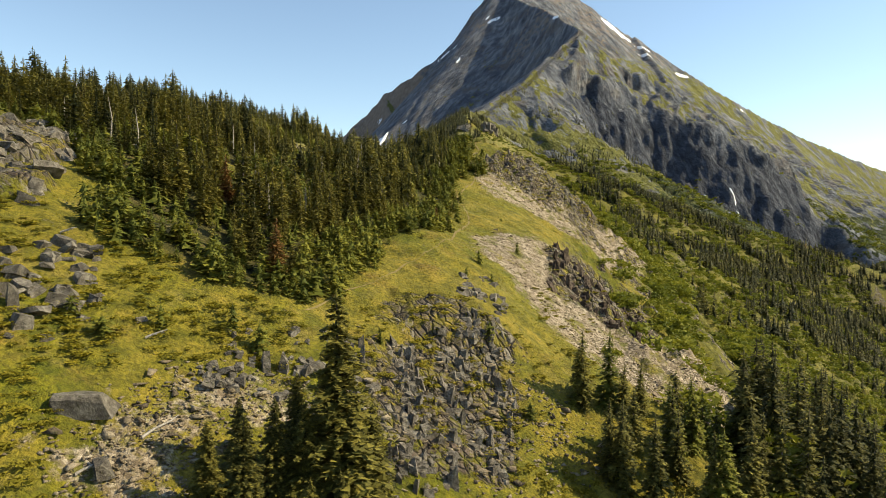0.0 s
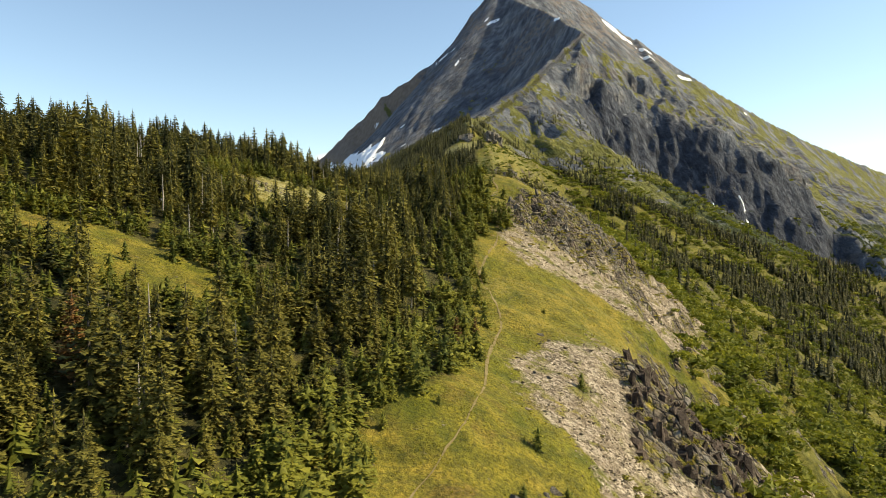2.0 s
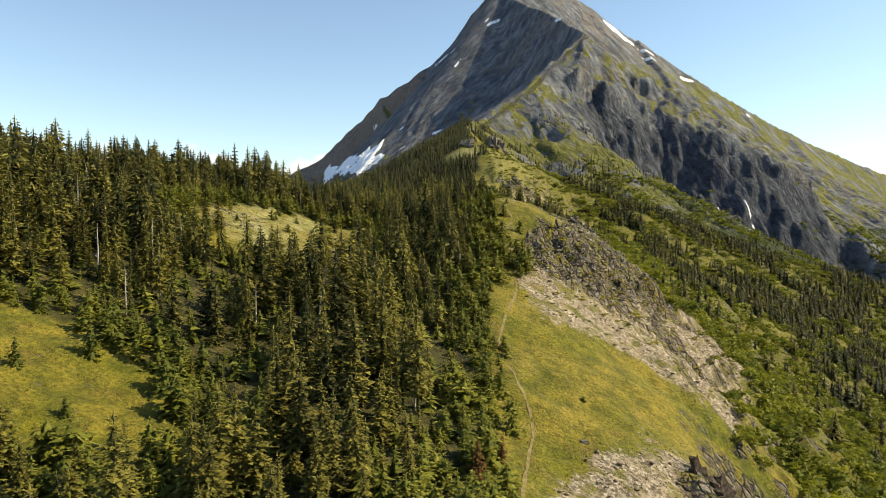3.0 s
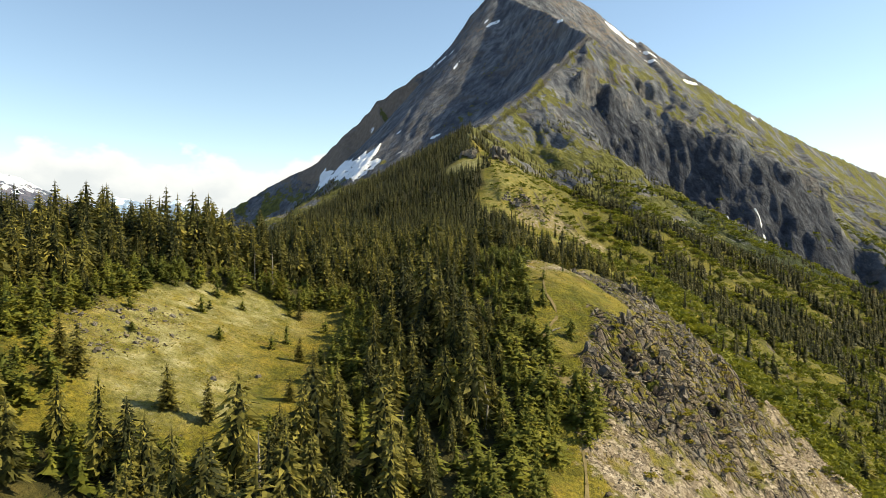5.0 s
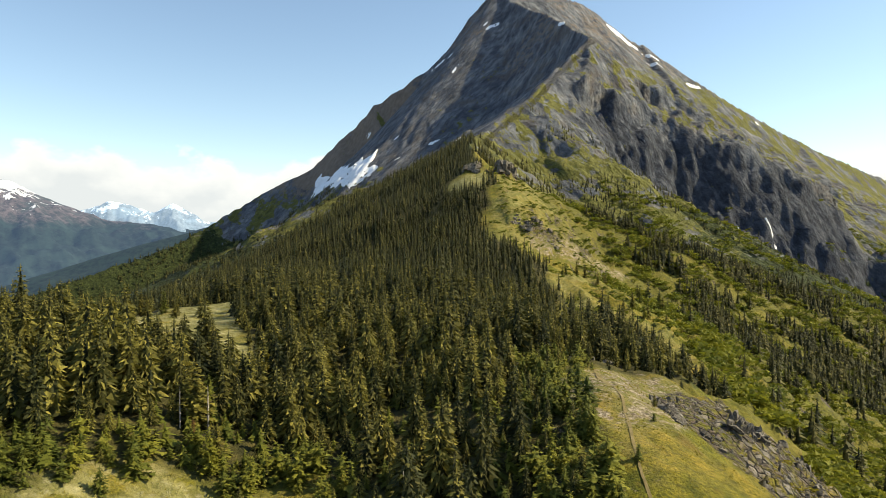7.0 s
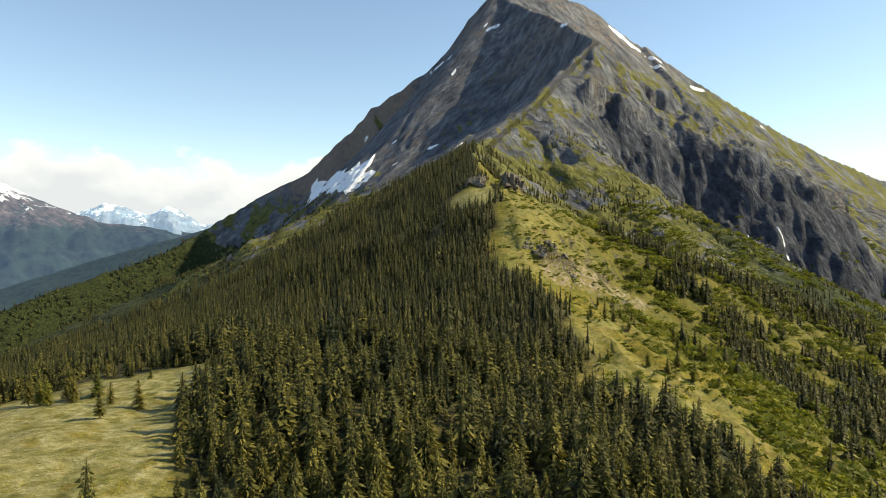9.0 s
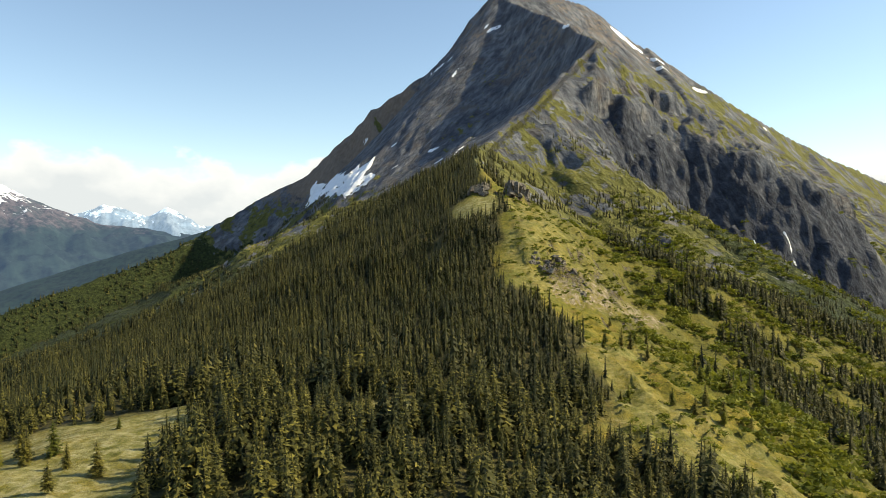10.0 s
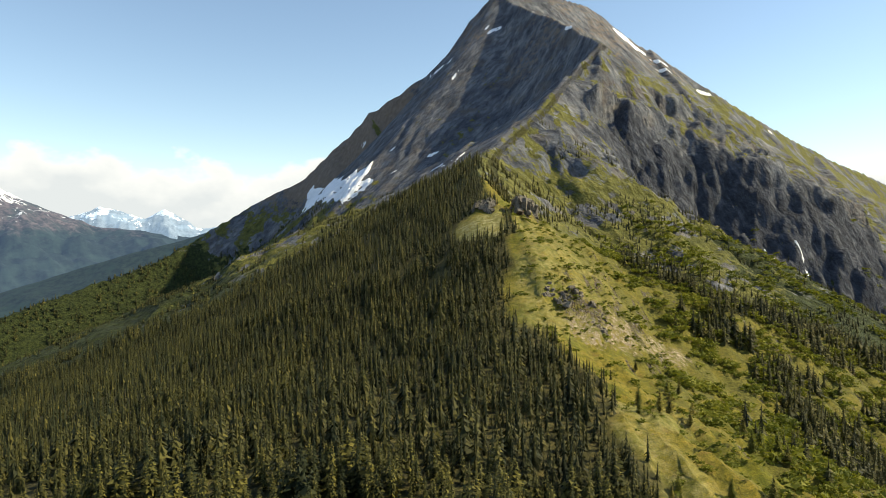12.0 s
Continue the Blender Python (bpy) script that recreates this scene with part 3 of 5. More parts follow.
# ---- what grows where, on the plan ----
EDGE_OF_WOODS = [(-140, 20), (-60, 66), (-37, 60), (-20, 62), (-14, 65), (-11, 80), (-9, 90), (-4, 97), (-1, 110), (1, 135), (1, 155), (7, 164), (6, 171), (5.5, 178), (6, 184), (6, 192), (7, 206), (7, 222), (12, 234),
                 (28, 235), (44, 254), (51, 282), (43, 297), (34, 306), (27, 314), (22, 324), (30, 340), (36, 352), (32, 372), (31, 384), (38, 405), (35, 430), (28, 445), (17, 458), (17, 485), (21, 505), (26, 530), (30, 556), (32, 585), (22, 640), (24, 720), (34, 790), (24, 860), (-20, 950), (-45, 920), (-80, 825),
                 (-130, 795), (-180, 745), (-230, 765), (-290, 785), (-400, 830), (-560, 900), (-900, 900), (-700, 300), (-300, -40)]
GLADES = [[(-46, 160), (-38, 148), (-22, 150), (-16, 163), (-15.5, 172), (-16.5, 182), (-17.5, 196), (-21.5, 206), (-28, 202), (-35, 200.5), (-40, 197), (-45, 188), (-44, 178)],
          [(-108, 322), (-92, 332), (-66, 334), (-58, 322), (-58, 300), (-52, 285), (-46, 266), (-38, 246), (-35, 235), (-46, 231), (-60, 243), (-80, 266), (-100, 296)],
          [(-28, 318), (-14, 316), (-10, 326), (-16, 332), (-27, 330)],
          [(-54, 108), (-46, 117), (-38, 120), (-27, 114), (-20, 104), (-23, 98), (-33, 99), (-44, 102)],
          [(-70, 48), (-36, 55), (-32, 66), (-44, 80), (-60, 90), (-80, 80)],
          [(2, 588), (0, 572), (6, 556), (22, 548), (28, 562), (28, 598), (14, 604)]]
SCREES = [[(4, 101), (9, 96), (17, 93), (40, 106), (66, 138), (60, 146), (42, 134), (32, 124), (24, 126), (18, 125), (12, 119), (7, 109)],
          [(7.5, 168), (8, 158), (11, 150), (18, 150), (25, 151.5), (31, 147), (40, 156), (52, 176), (66, 205), (78, 232), (66, 246), (54, 216), (43, 199), (31, 183), (16, 172)],
          [(36, 458), (44, 452), (62, 463), (84, 482), (106, 502), (100, 510), (76, 502), (50, 484), (38, 474)],
          [(-23.5, 38), (-22.6, 44), (-20.5, 47.5), (-16.5, 50.5), (-12, 52.5), (-10, 50), (-12, 46.5), (-14, 42), (-15.5, 38), (-21, 35)],
          [(8, 96), (12, 104), (17.4, 103), (23, 98), (30, 104), (46, 118), (56, 126), (50, 104), (37, 79), (31, 75.5), (26.5, 75.5), (17.5, 78), (12, 86.5), (9.5, 90)],
          [(8, 200), (9, 222), (16, 234), (24, 232), (27, 222), (18, 206)]]
GLADE_STONES = [(-46, 168), (-41, 165), (-36, 170), (-38, 182), (-44, 178)]
STRAW = [[(-48, 180), (-36, 180), (-26, 188), (-24, 200), (-42, 203), (-48, 195)], [(-112, 322), (-92, 336), (-62, 338), (-54, 322), (-44, 262), (-34, 236), (-46, 230), (-66, 246), (-104, 294)],
         [(22, 372), (46, 376), (62, 388), (52, 398), (28, 392)], [(20, 452), (40, 450), (64, 488), (80, 520), (70, 590), (34, 598), (32, 540), (22, 500)], [(-46, 188), (-39, 198), (-33, 190), (-28, 176), (-24, 160), (-32, 154), (-41, 165)], [(26, 322), (34, 314), (40, 300), (58, 300), (66, 330), (50, 350), (40, 380), (30, 378)], [(0, 588), (4, 556), (24, 546), (30, 600)], [(6, 220), (16, 236), (26, 232), (28, 222), (16, 200), (8, 200)], [(-28, 316), (-8, 316), (-8, 334), (-28, 334)]]


def woods_at(x, y):
    x, y = np.asarray(x, float), np.asarray(y, float)
    w = inside(x + smooth(235, 310, y) * 4 * fbm(x, y, 22, 95, 3), y, EDGE_OF_WOODS, 2.0, 1.5)
    for glade in GLADES:
        w = w * (1 - inside(x, y, glade, 1.5, 1.5, 57))
    return w


def thin_scree(poly):
    return 0.55 if poly[0][1] > 400 else 0.5 if poly[0] == (8, 200) else 0.72 if poly[0][0] < 0 else 1.0


near_y = GY < 700
cover = {key: np.zeros(len(GX)) for key in ("straw", "scree", "rock", "forest", "turf", "lush", "cliff", "sunny")}
slope = slope_at(GX, GY, 2.0)
nx, ny = GX[near_y], GY[near_y]
cover["forest"][near_y] = woods_at(nx, ny)
for poly in SCREES:
    cover["scree"][near_y] = np.maximum(cover["scree"][near_y], thin_scree(poly) * inside(nx, ny, poly, 3.0, 3.5, 61))
for poly in STRAW:
    cover["straw"][near_y] = np.maximum(cover["straw"][near_y], (0.48 if poly[0][0] > 0 else 1.0) * inside(nx, ny, poly, 4, 3.5, 64))
crag_here = np.zeros(len(nx))
for cx, cy, rx, ry, rise, turn in CRAGS:
    c, s = math.cos(radians(turn)), math.sin(radians(turn))
    crag_here = np.maximum(crag_here, smooth(1.35, 0.9, np.hypot(((nx - cx) * c + (ny - cy) * s) / rx, (-(nx - cx) * s + (ny - cy) * c) / ry)))
cover["rock"][near_y] = np.maximum(0.7 * crag_here, smooth(0.88, 1.35, slope[near_y])) * (1 - 0.7 * cover["forest"][near_y])
for poly in ([(-9, 60), (-4, 65), (2, 70), (6, 73), (7.5, 66), (5, 54), (-4, 48), (-7, 54)], [(16, 101), (22, 103), (28, 102), (42, 127), (40, 134), (31, 135), (21, 124), (18, 113)],
             ROCK_FACE, [(18, 210), (26, 200), (42, 214), (58, 246), (62, 262), (50, 264), (30, 231), (18, 218)]):
    cover["rock"][near_y] = np.maximum(cover["rock"][near_y], 0.72 * inside(nx, ny, poly, 1.5, 1.5, 67))
cover["lush"][near_y] = smooth(4, 34, nx - np.interp(ny, (60, 120, 230, 330, 450, 640), (16, 26, 34, 52, 44, 40)) + 14 * fbm(nx, ny, 30, 93, 3))
far_y = ~near_y
fx, fy, fz = GX[far_y], GY[far_y], GZ[far_y]
cover["sunny"][far_y] = sunny_side(fx, fy)
lee = height(fx + 4, fy) - height(fx - 4, fy)  # falls towards +x on the sunny side
broad_slope = slope_at(fx, fy, 11.0)
turf = smooth(1.8, 1.05, broad_slope) * smooth(520, 360, fz) * smooth(-0.3, 0.4, 0.28 + 0.9 * fbm(fx, fy, 55, 81, 5, 0.65)) * smooth(3.0, -3.0, lee) * 0.9
flank = smooth(-900, -700, fx) * smooth(190, 90, fz) * smooth(40, -60, fx) * smooth(-0.45, 0.15, fbm(fx, fy, 45, 83, 4)) * 0.85
turf = np.maximum(turf, flank)
# mask of the bowl walls that get the painted shade
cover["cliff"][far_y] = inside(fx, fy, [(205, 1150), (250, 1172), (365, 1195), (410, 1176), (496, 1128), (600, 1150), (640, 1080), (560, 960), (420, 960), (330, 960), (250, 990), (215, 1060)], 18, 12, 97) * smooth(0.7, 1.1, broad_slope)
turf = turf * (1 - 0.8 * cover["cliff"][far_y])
cover["turf"][far_y] = np.maximum(turf, 0.85 * smooth(1050, 900, fy) * smooth(1.5, 1.0, broad_slope) * smooth(-0.55, 0.1, fbm(fx, fy, 45, 84, 4, 0.6)))
cover["scree"][far_y] = np.maximum(0.42 * smooth(0.2, 0.8, 0.4 + 0.6 * fbm(fx, fy, 160, 85, 3)) * smooth(300, 420, fz), 0.95 * inside(fx, fy, [(-60, 1760), (-30, 1860), (-420, 1900), (-480, 1740), (-300, 1700)], 40, 30, 86) * smooth(120, 190, fz + 40 * fbm(fx, fy, 60, 87, 3)))
low_woods = smooth(70, 0, fz - 50 * fbm(fx, fy, 120, 88, 3)) * smooth(1.3, 0.9, slope[far_y])
low_woods = np.maximum(low_woods, smooth(90, 20, fz - 40 * fbm(fx, fy, 90, 89, 3)) * smooth(-420, -560, fx))
cover["forest"][far_y] = np.maximum(woods_at(fx, fy) * smooth(0, 0.6, 0.8 + fbm(fx, fy, 90, 90, 3)), low_woods)

split = GY[cells_q].max(1) > 700
valley = (GY[cells_q].min(1) > 2250) | ((GZ[cells_q].max(1) < -262) & (GY[cells_q].min(1) > 1500))
for name, chosen, material, label, category in (
        ("ground", ~split, GROUND, "grassy mountain ridge with bare scree, rock and forest floor", "ground"),
        ("mountain", split & ~valley, MOUNTAIN, "steep grey rocky mountain with green turf on its lower slopes", "mountain"),
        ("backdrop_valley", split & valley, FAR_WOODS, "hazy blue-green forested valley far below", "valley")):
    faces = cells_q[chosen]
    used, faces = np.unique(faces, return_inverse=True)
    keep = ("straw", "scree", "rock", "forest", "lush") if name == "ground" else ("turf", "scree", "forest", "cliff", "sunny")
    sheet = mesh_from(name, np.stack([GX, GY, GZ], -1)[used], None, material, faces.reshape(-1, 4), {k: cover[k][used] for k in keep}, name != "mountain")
    tagged(new(name, sheet), label, category, kind="structure")


# ---- far land behind the valley ----
def far_range(name, crest, depth, material, label, seed, rough):
    """A range of hills: its skyline from end to end, falling towards the valley."""
    crest = np.array(crest, float)
    run = np.linspace(0, 1, 160)
    line = np.stack([np.interp(run, np.linspace(0, 1, len(crest)), crest[:, k]) for k in range(3)], -1)
    back = np.linspace(-0.25, 1, 44)
    toward = -np.array([crest[:, 0].mean(), crest[:, 1].mean()])
    toward = toward / np.linalg.norm(toward)
    px = line[:, None, 0] + back[None] * depth * toward[0]
    py = line[:, None, 1] + back[None] * depth * toward[1]
    fall = np.where(back < 0, 1 + back * 2, (1 - back) ** 1.25)
    pz = -345 + (line[:, None, 2] + 345) * fall[None]
    pz = pz + rough * ridged(px, py, 420, seed, 5, 0.55) * (fall[None] * (1 - fall[None]) * 3 + 0.15)
    n = np.arange(px.size).reshape(px.shape)
    quads = np.stack([n[:-1, :-1], n[1:, :-1], n[1:, 1:], n[:-1, 1:]], -1).reshape(-1, 4)
    me = mesh_from(name, np.stack([px, py, pz], -1).reshape(-1, 3), None, material, quads, None, True)
    tagged(new(name, me), label, "mountains", kind="structure")


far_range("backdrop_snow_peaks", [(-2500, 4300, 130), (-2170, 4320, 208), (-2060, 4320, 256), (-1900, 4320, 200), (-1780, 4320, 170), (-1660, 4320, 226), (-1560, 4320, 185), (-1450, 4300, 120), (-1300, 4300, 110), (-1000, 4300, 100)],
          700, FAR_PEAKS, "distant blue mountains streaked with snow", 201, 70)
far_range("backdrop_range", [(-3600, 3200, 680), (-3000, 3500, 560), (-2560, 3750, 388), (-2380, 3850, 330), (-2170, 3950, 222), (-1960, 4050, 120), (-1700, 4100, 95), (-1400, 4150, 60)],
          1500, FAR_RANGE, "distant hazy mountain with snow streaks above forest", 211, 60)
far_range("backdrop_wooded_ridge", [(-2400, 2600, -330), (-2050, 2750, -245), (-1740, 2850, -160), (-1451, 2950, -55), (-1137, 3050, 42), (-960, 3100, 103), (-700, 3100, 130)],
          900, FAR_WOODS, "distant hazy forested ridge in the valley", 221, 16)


# ---- conifers ----
def rod(points, radii, sides):
    """A tapered rod through points: vertices and triangles."""
    v, t = [], []
    for (x, y, z), r in zip(points, radii):
        v += [(x + r * math.cos(a), y + r * math.sin(a), z) for a in np.arange(sides) * 2 * math.pi / sides]
    for k in range(len(points) - 1):
        for s in range(sides):
            a, b, c, d = k * sides + s, k * sides + (s + 1) % sides, (k + 1) * sides + (s + 1) % sides, (k + 1) * sides + s
            t += [(a, b, c), (a, c, d)]
    return v, t


def spray(v, t, base, angle, length, droop, broad, twigs, r):
    """One bough: a bent blade of needles, with side twigs if wanted."""
    ca, sa = math.cos(angle), math.sin(angle)

    def at(along, side, up):
        return (base[0] + ca * along - sa * side, base[1] + sa * along + ca * side, base[2] + up)

    n, half = len(v), broad * length
    if twigs <= -2:
        v += [at(0, 0, 0), at(0.6 * length, half * 0.5, -droop * 0.6), at(length, 0, -droop), at(0.6 * length, -half * 0.5, -droop * 0.6)]
        t += [(n, n + 1, n + 2), (n, n + 2, n + 3)]
        for k in range(-twigs):
            f = 0.22 + 0.72 * (k + r.random()) / -twigs
            m, s, turn = len(v), length * (0.34 - 0.14 * f) * (0.85 if twigs > -6 else 0.66 if twigs > -10 else 0.32) + 0.005, r.uniform(0, 6.28)
            c = (f * length, r.uniform(-.2, .2) * length * (1 - 0.6 * f), -droop * f**1.3 + r.uniform(-.05, .12) * length)
            v += [at(c[0] + s * math.cos(turn + q), c[1] + s * math.sin(turn + q), c[2] + s * r.uniform(-.75, .45)) for q in (0, 2.1, 4.2)]
            t.append((m, m + 1, m + 2))
        return
    if twigs < 0:
        v += [at(0, 0, 0.1 * length), at(0.55 * length, half, -droop * 0.6), at(length, 0, -droop), at(0.55 * length, -half, -droop * 0.6)]
        t += [(n, n + 1, n + 2), (n, n + 2, n + 3)]
        return
    lift = 0.10 * length
    v += [at(0, 0, 0), at(0.5 * length, half, -droop * 0.55), at(0.5 * length, 0, lift - droop * 0.3), at(0.5 * length, -half, -droop * 0.55), at(length, r.uniform(-.1, .1) * length, -droop * r.uniform(0.7, 1.2))]
    t += [(n, n + 1, n + 2), (n, n + 2, n + 3), (n + 1, n + 4, n + 2), (n + 2, n + 4, n + 3)]
    for k in range(twigs):
        along = length * (0.25 + 0.6 * (k + r.random()) / twigs)
        for side in (1, -1):
            m, out = len(v), (length - along) * 0.55 + 0.18 * length
            z = -droop * (along / length) ** 1.3
            v += [at(along, 0, z + 0.03 * length), at(along + 0.55 * out, side * out, z - droop * 0.35), at(along + 0.30 * out, 0, z - 0.10 * length)]
            t.append((m, m + 1, m + 2))


def skirt(v, t, z, radius, rise, points, r, lean):
    """One ragged tier of boughs, closed all round."""
    n, start = len(v), r.uniform(0, 6.28)
    v.append((lean[0] * z, lean[1] * z, z + 0.8 * rise))
    for k in range(points):
        a = start + 6.283 * (k + r.uniform(-.25, .25)) / points
        far = radius * (r.uniform(0.75, 1.3) if k % 2 else r.uniform(0.30, 0.6))
        v.append((lean[0] * z + far * math.cos(a), lean[1] * z + far * math.sin(a), z - rise * (0.35 if k % 2 else 0.05) * r.uniform(0.6, 1.4)))
    t += [(n, n + 1 + k, n + 1 + (k + 1) % points) for k in range(points)]


def spruce(seed, levels, per, twigs, spread, bare, power=0.85, droop=0.35, gap=0.15, broad=0.28, core=0, core_wide=0.62, points=8):
    """A conifer of height 1: crown (vertices, triangles, tone) and trunk (vertices, triangles)."""
    r = random.Random(seed)
    v, t = [], []
    lean = (r.uniform(-.02, .02), r.uniform(-.02, .02))

    def reach_at(f):
        return spread * ((1 - f) ** power) * (0.55 + 0.45 * min(1, f * 6 + 0.35)) + 0.012

    for k in range(core):
        f = k / core
        skirt(v, t, bare + (0.94 - bare) * f, reach_at(f) * core_wide * r.uniform(0.85, 1.15), 1.15 * (1 - bare) / core * (1 - 0.35 * f), points, r, lean)
    inner = len(v)
    uneven = [r.uniform(0.75, 1.2) for _ in range(5)]
    for k in range(levels):
        f = (k + 0.35 * r.random()) / levels
        z = bare + (0.97 - bare) * f
        start = r.uniform(0, 6.28)
        n = max(3, round(per * (1 - 0.45 * f)))
        for b in range(n):
            if r.random() < gap:
                continue
            length = reach_at(f) * r.uniform(0.55, 1.15) * uneven[k % 5]
            spray(v, t, (lean[0] * z, lean[1] * z, z + r.uniform(-.5, .5) / levels), start + 6.283 * (b + r.uniform(-.3, .3)) / n, length,
                  length * droop * r.uniform(0.5, 1.4) - 0.25 * length * f, broad * r.uniform(0.8, 1.2), twigs if length > 0.05 or twigs < 0 else 0, r)
    n = len(v)
    v += [(lean[0] + 0.010, lean[1], 0.94), (lean[0] - 0.007, lean[1] + 0.008, 0.94), (lean[0] - 0.007, lean[1] - 0.008, 0.94), (lean[0], lean[1], 1.0)]
    t += [(n, n + 1, n + 3), (n + 1, n + 2, n + 3), (n + 2, n, n + 3)]
    trunk = rod([(0, 0, -0.06), (lean[0] * .5, lean[1] * .5, 0.5), (lean[0], lean[1], 0.96)], [0.016, 0.010, 0.002], 5)
    # lower tone on the inner tiers paints shade inside the crown
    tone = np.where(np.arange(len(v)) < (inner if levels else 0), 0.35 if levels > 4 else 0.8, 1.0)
    return (np.array(v), np.array(t), tone), (np.array(trunk[0]), np.array(trunk[1]))


def far_spruce(seed, blades, spread, bare, power, broad=(0.45, 0.8)):
    """A conifer of height 1 for far woods: a thin core and loose drooping boughs."""
    r = random.Random(seed)
    v, t = [(0, 0, 0.93)] + [(0.3 * spread * math.cos(a), 0.3 * spread * math.sin(a), bare) for a in np.arange(5) * 1.2566], []
    t += [(0, 1 + k, 1 + (k + 1) % 5) for k in range(5)]
    inner, turn = len(v), r.uniform(0, 6.28)
    for k in range(blades):
        f = (k + r.random()) / blades
        z = bare + (0.95 - bare) * f**1.15
        turn += 2.4 + r.uniform(-.5, .5)
        far = (spread * (1 - f) ** power + 0.015) * r.uniform(0.6, 1.25)
        drop, half, n = far * r.uniform(0.5, 1.1), r.uniform(*broad), len(v)
        if k % 3:
            v += [(0.22 * far * math.cos(turn + a), 0.22 * far * math.sin(turn + a), z + (0.42 if a > 0 else 0.05) * far) for a in (-1.3, 1.3)]
            v += [(far * math.cos(turn), far * math.sin(turn), z - 0.75 * drop)]
        else:
            v += [(0, 0, z + 0.45 * far + 0.015)] + [(far * w * math.cos(turn + a), far * w * math.sin(turn + a), z - drop * w * r.uniform(0.4, 0.8)) for a, w in ((-half, r.uniform(.55, 1)), (half, r.uniform(.55, 1)))]
        t.append((n, n + 1, n + 2))
    n = len(v)
    v += [(0.012, 0, 0.86), (-0.008, 0.009, 0.86), (-0.008, -0.009, 0.86), (0, 0, 1.0)]
    t += [(n, n + 1, n + 3), (n + 1, n + 2, n + 3), (n + 2, n, n + 3)]
    # the core's low tone is inner shade put into the colour
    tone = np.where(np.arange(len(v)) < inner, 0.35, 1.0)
    return np.array(v), np.array(t), tone


def ragged_spruce(seed, boughs, spread, bare, power, tiers, broad):
    """A conifer of height 1 seen from nearer: a core darkened as painted inner shade, in a shell of many short drooping
    sprays.
    """
    r = random.Random(seed)
    v = [(0, 0, 0.95)] + [(0.40 * spread * math.cos(a), 0.40 * spread * math.sin(a), bare) for a in np.arange(6) * 1.0472]
    t = [(0, 1 + k, 1 + (k + 1) % 6) for k in range(6)]
    inner, turn, lumps = len(v), r.uniform(0, 6.28), [r.uniform(0.75, 1.2) for _ in range(7)]
    for k in range(boughs):
        f = (k + r.random()) / boughs
        f = min(0.985, (round(f * tiers) + r.uniform(-.3, .3) + 0.3) / (tiers + 0.6))
        z, turn, n = bare + (0.96 - bare) * f, turn + 2.4 + r.uniform(-.6, .6), len(v)
        far = (spread * (1 - f) ** power + 0.012) * r.uniform(0.65, 1.2) * lumps[int(turn * 1.1) % 7]
        near, wide, drop = far * r.uniform(0.30, 0.60), broad * r.uniform(0.7, 1.3) * (0.45 + far / spread), far * r.uniform(-0.05, 0.32)
        ca, sa, lift = math.cos(turn), math.sin(turn), r.uniform(-1.0, 1.0) * 0.22 * far
        v += [(near * ca - q * wide * sa, near * sa + q * wide * ca, z + 0.10 * far - q * lift) for q in (-1, 1)]
        v += [(far * ca, far * sa, z - drop)]
        t.append((n, n + 1, n + 2))
    n = len(v)
    v += [(0.010, 0, 0.88), (-0.007, 0.008, 0.88), (-0.007, -0.008, 0.88), (0, 0, 1.0)]
    t += [(n, n + 1, n + 3), (n + 1, n + 2, n + 3), (n + 2, n, n + 3)]
    # core nearly black: painted shade behind the sprays
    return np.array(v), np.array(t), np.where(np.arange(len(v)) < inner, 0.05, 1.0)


def snag(seed):
    """A dead spruce: a bare pole with short broken branches."""
    r = random.Random(seed)
    v, t = rod([(0, 0, -0.05), (r.uniform(-.02, .02), r.uniform(-.02, .02), 0.5), (r.uniform(-.03, .03), r.uniform(-.03, .03), 1)], [0.014, 0.010, 0.002], 5)
    for k in range(34):
        z, a, n = r.uniform(0.18, 0.95), r.uniform(0, 6.28), len(v)
        long = r.uniform(0.03, 0.11) * (1.1 - z)
        v += [(0.006, 0, z + .004), (-0.006, 0, z - .004), (math.cos(a) * long, math.sin(a) * long, z - long * r.uniform(-.1, .5))]
        t.append((n, n + 1, n + 2))
    return np.array(v), np.array(t)


def stand(name, crowns, places, heights, widths, material, label, category, tones, seed=0):
    """Many trees in one mesh, each turned, sized and toned for itself."""
    r = np.random.default_rng(seed)
    kind = r.integers(0, len(crowns), len(places))
    vs, ts, tone, n = [], [], [], 0
    for k, (cv, ct, cm) in enumerate(crowns):
        pick = np.flatnonzero(kind == k)
        if not len(pick):
            continue
        a = r.uniform(0, 6.283, len(pick))[:, None]
        h, w = heights[pick][:, None], (heights * widths)[pick][:, None]
        x = (cv[None, :, 0] * np.cos(a) - cv[None, :, 1] * np.sin(a)) * w + places[pick, 0:1]
        y = (cv[None, :, 0] * np.sin(a) + cv[None, :, 1] * np.cos(a)) * w + places[pick, 1:2]
        z = cv[None, :, 2] * h + places[pick, 2:3]
        vs.append(np.stack([x, y, z], -1).reshape(-1, 3))
        ts.append((ct[None] + n + (np.arange(len(pick)) * len(cv))[:, None, None]).reshape(-1, 3))
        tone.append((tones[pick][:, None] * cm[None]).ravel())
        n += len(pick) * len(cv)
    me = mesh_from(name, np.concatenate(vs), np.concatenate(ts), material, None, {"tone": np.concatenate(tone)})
    return tagged(new(name, me), label, category, kind="stuff")


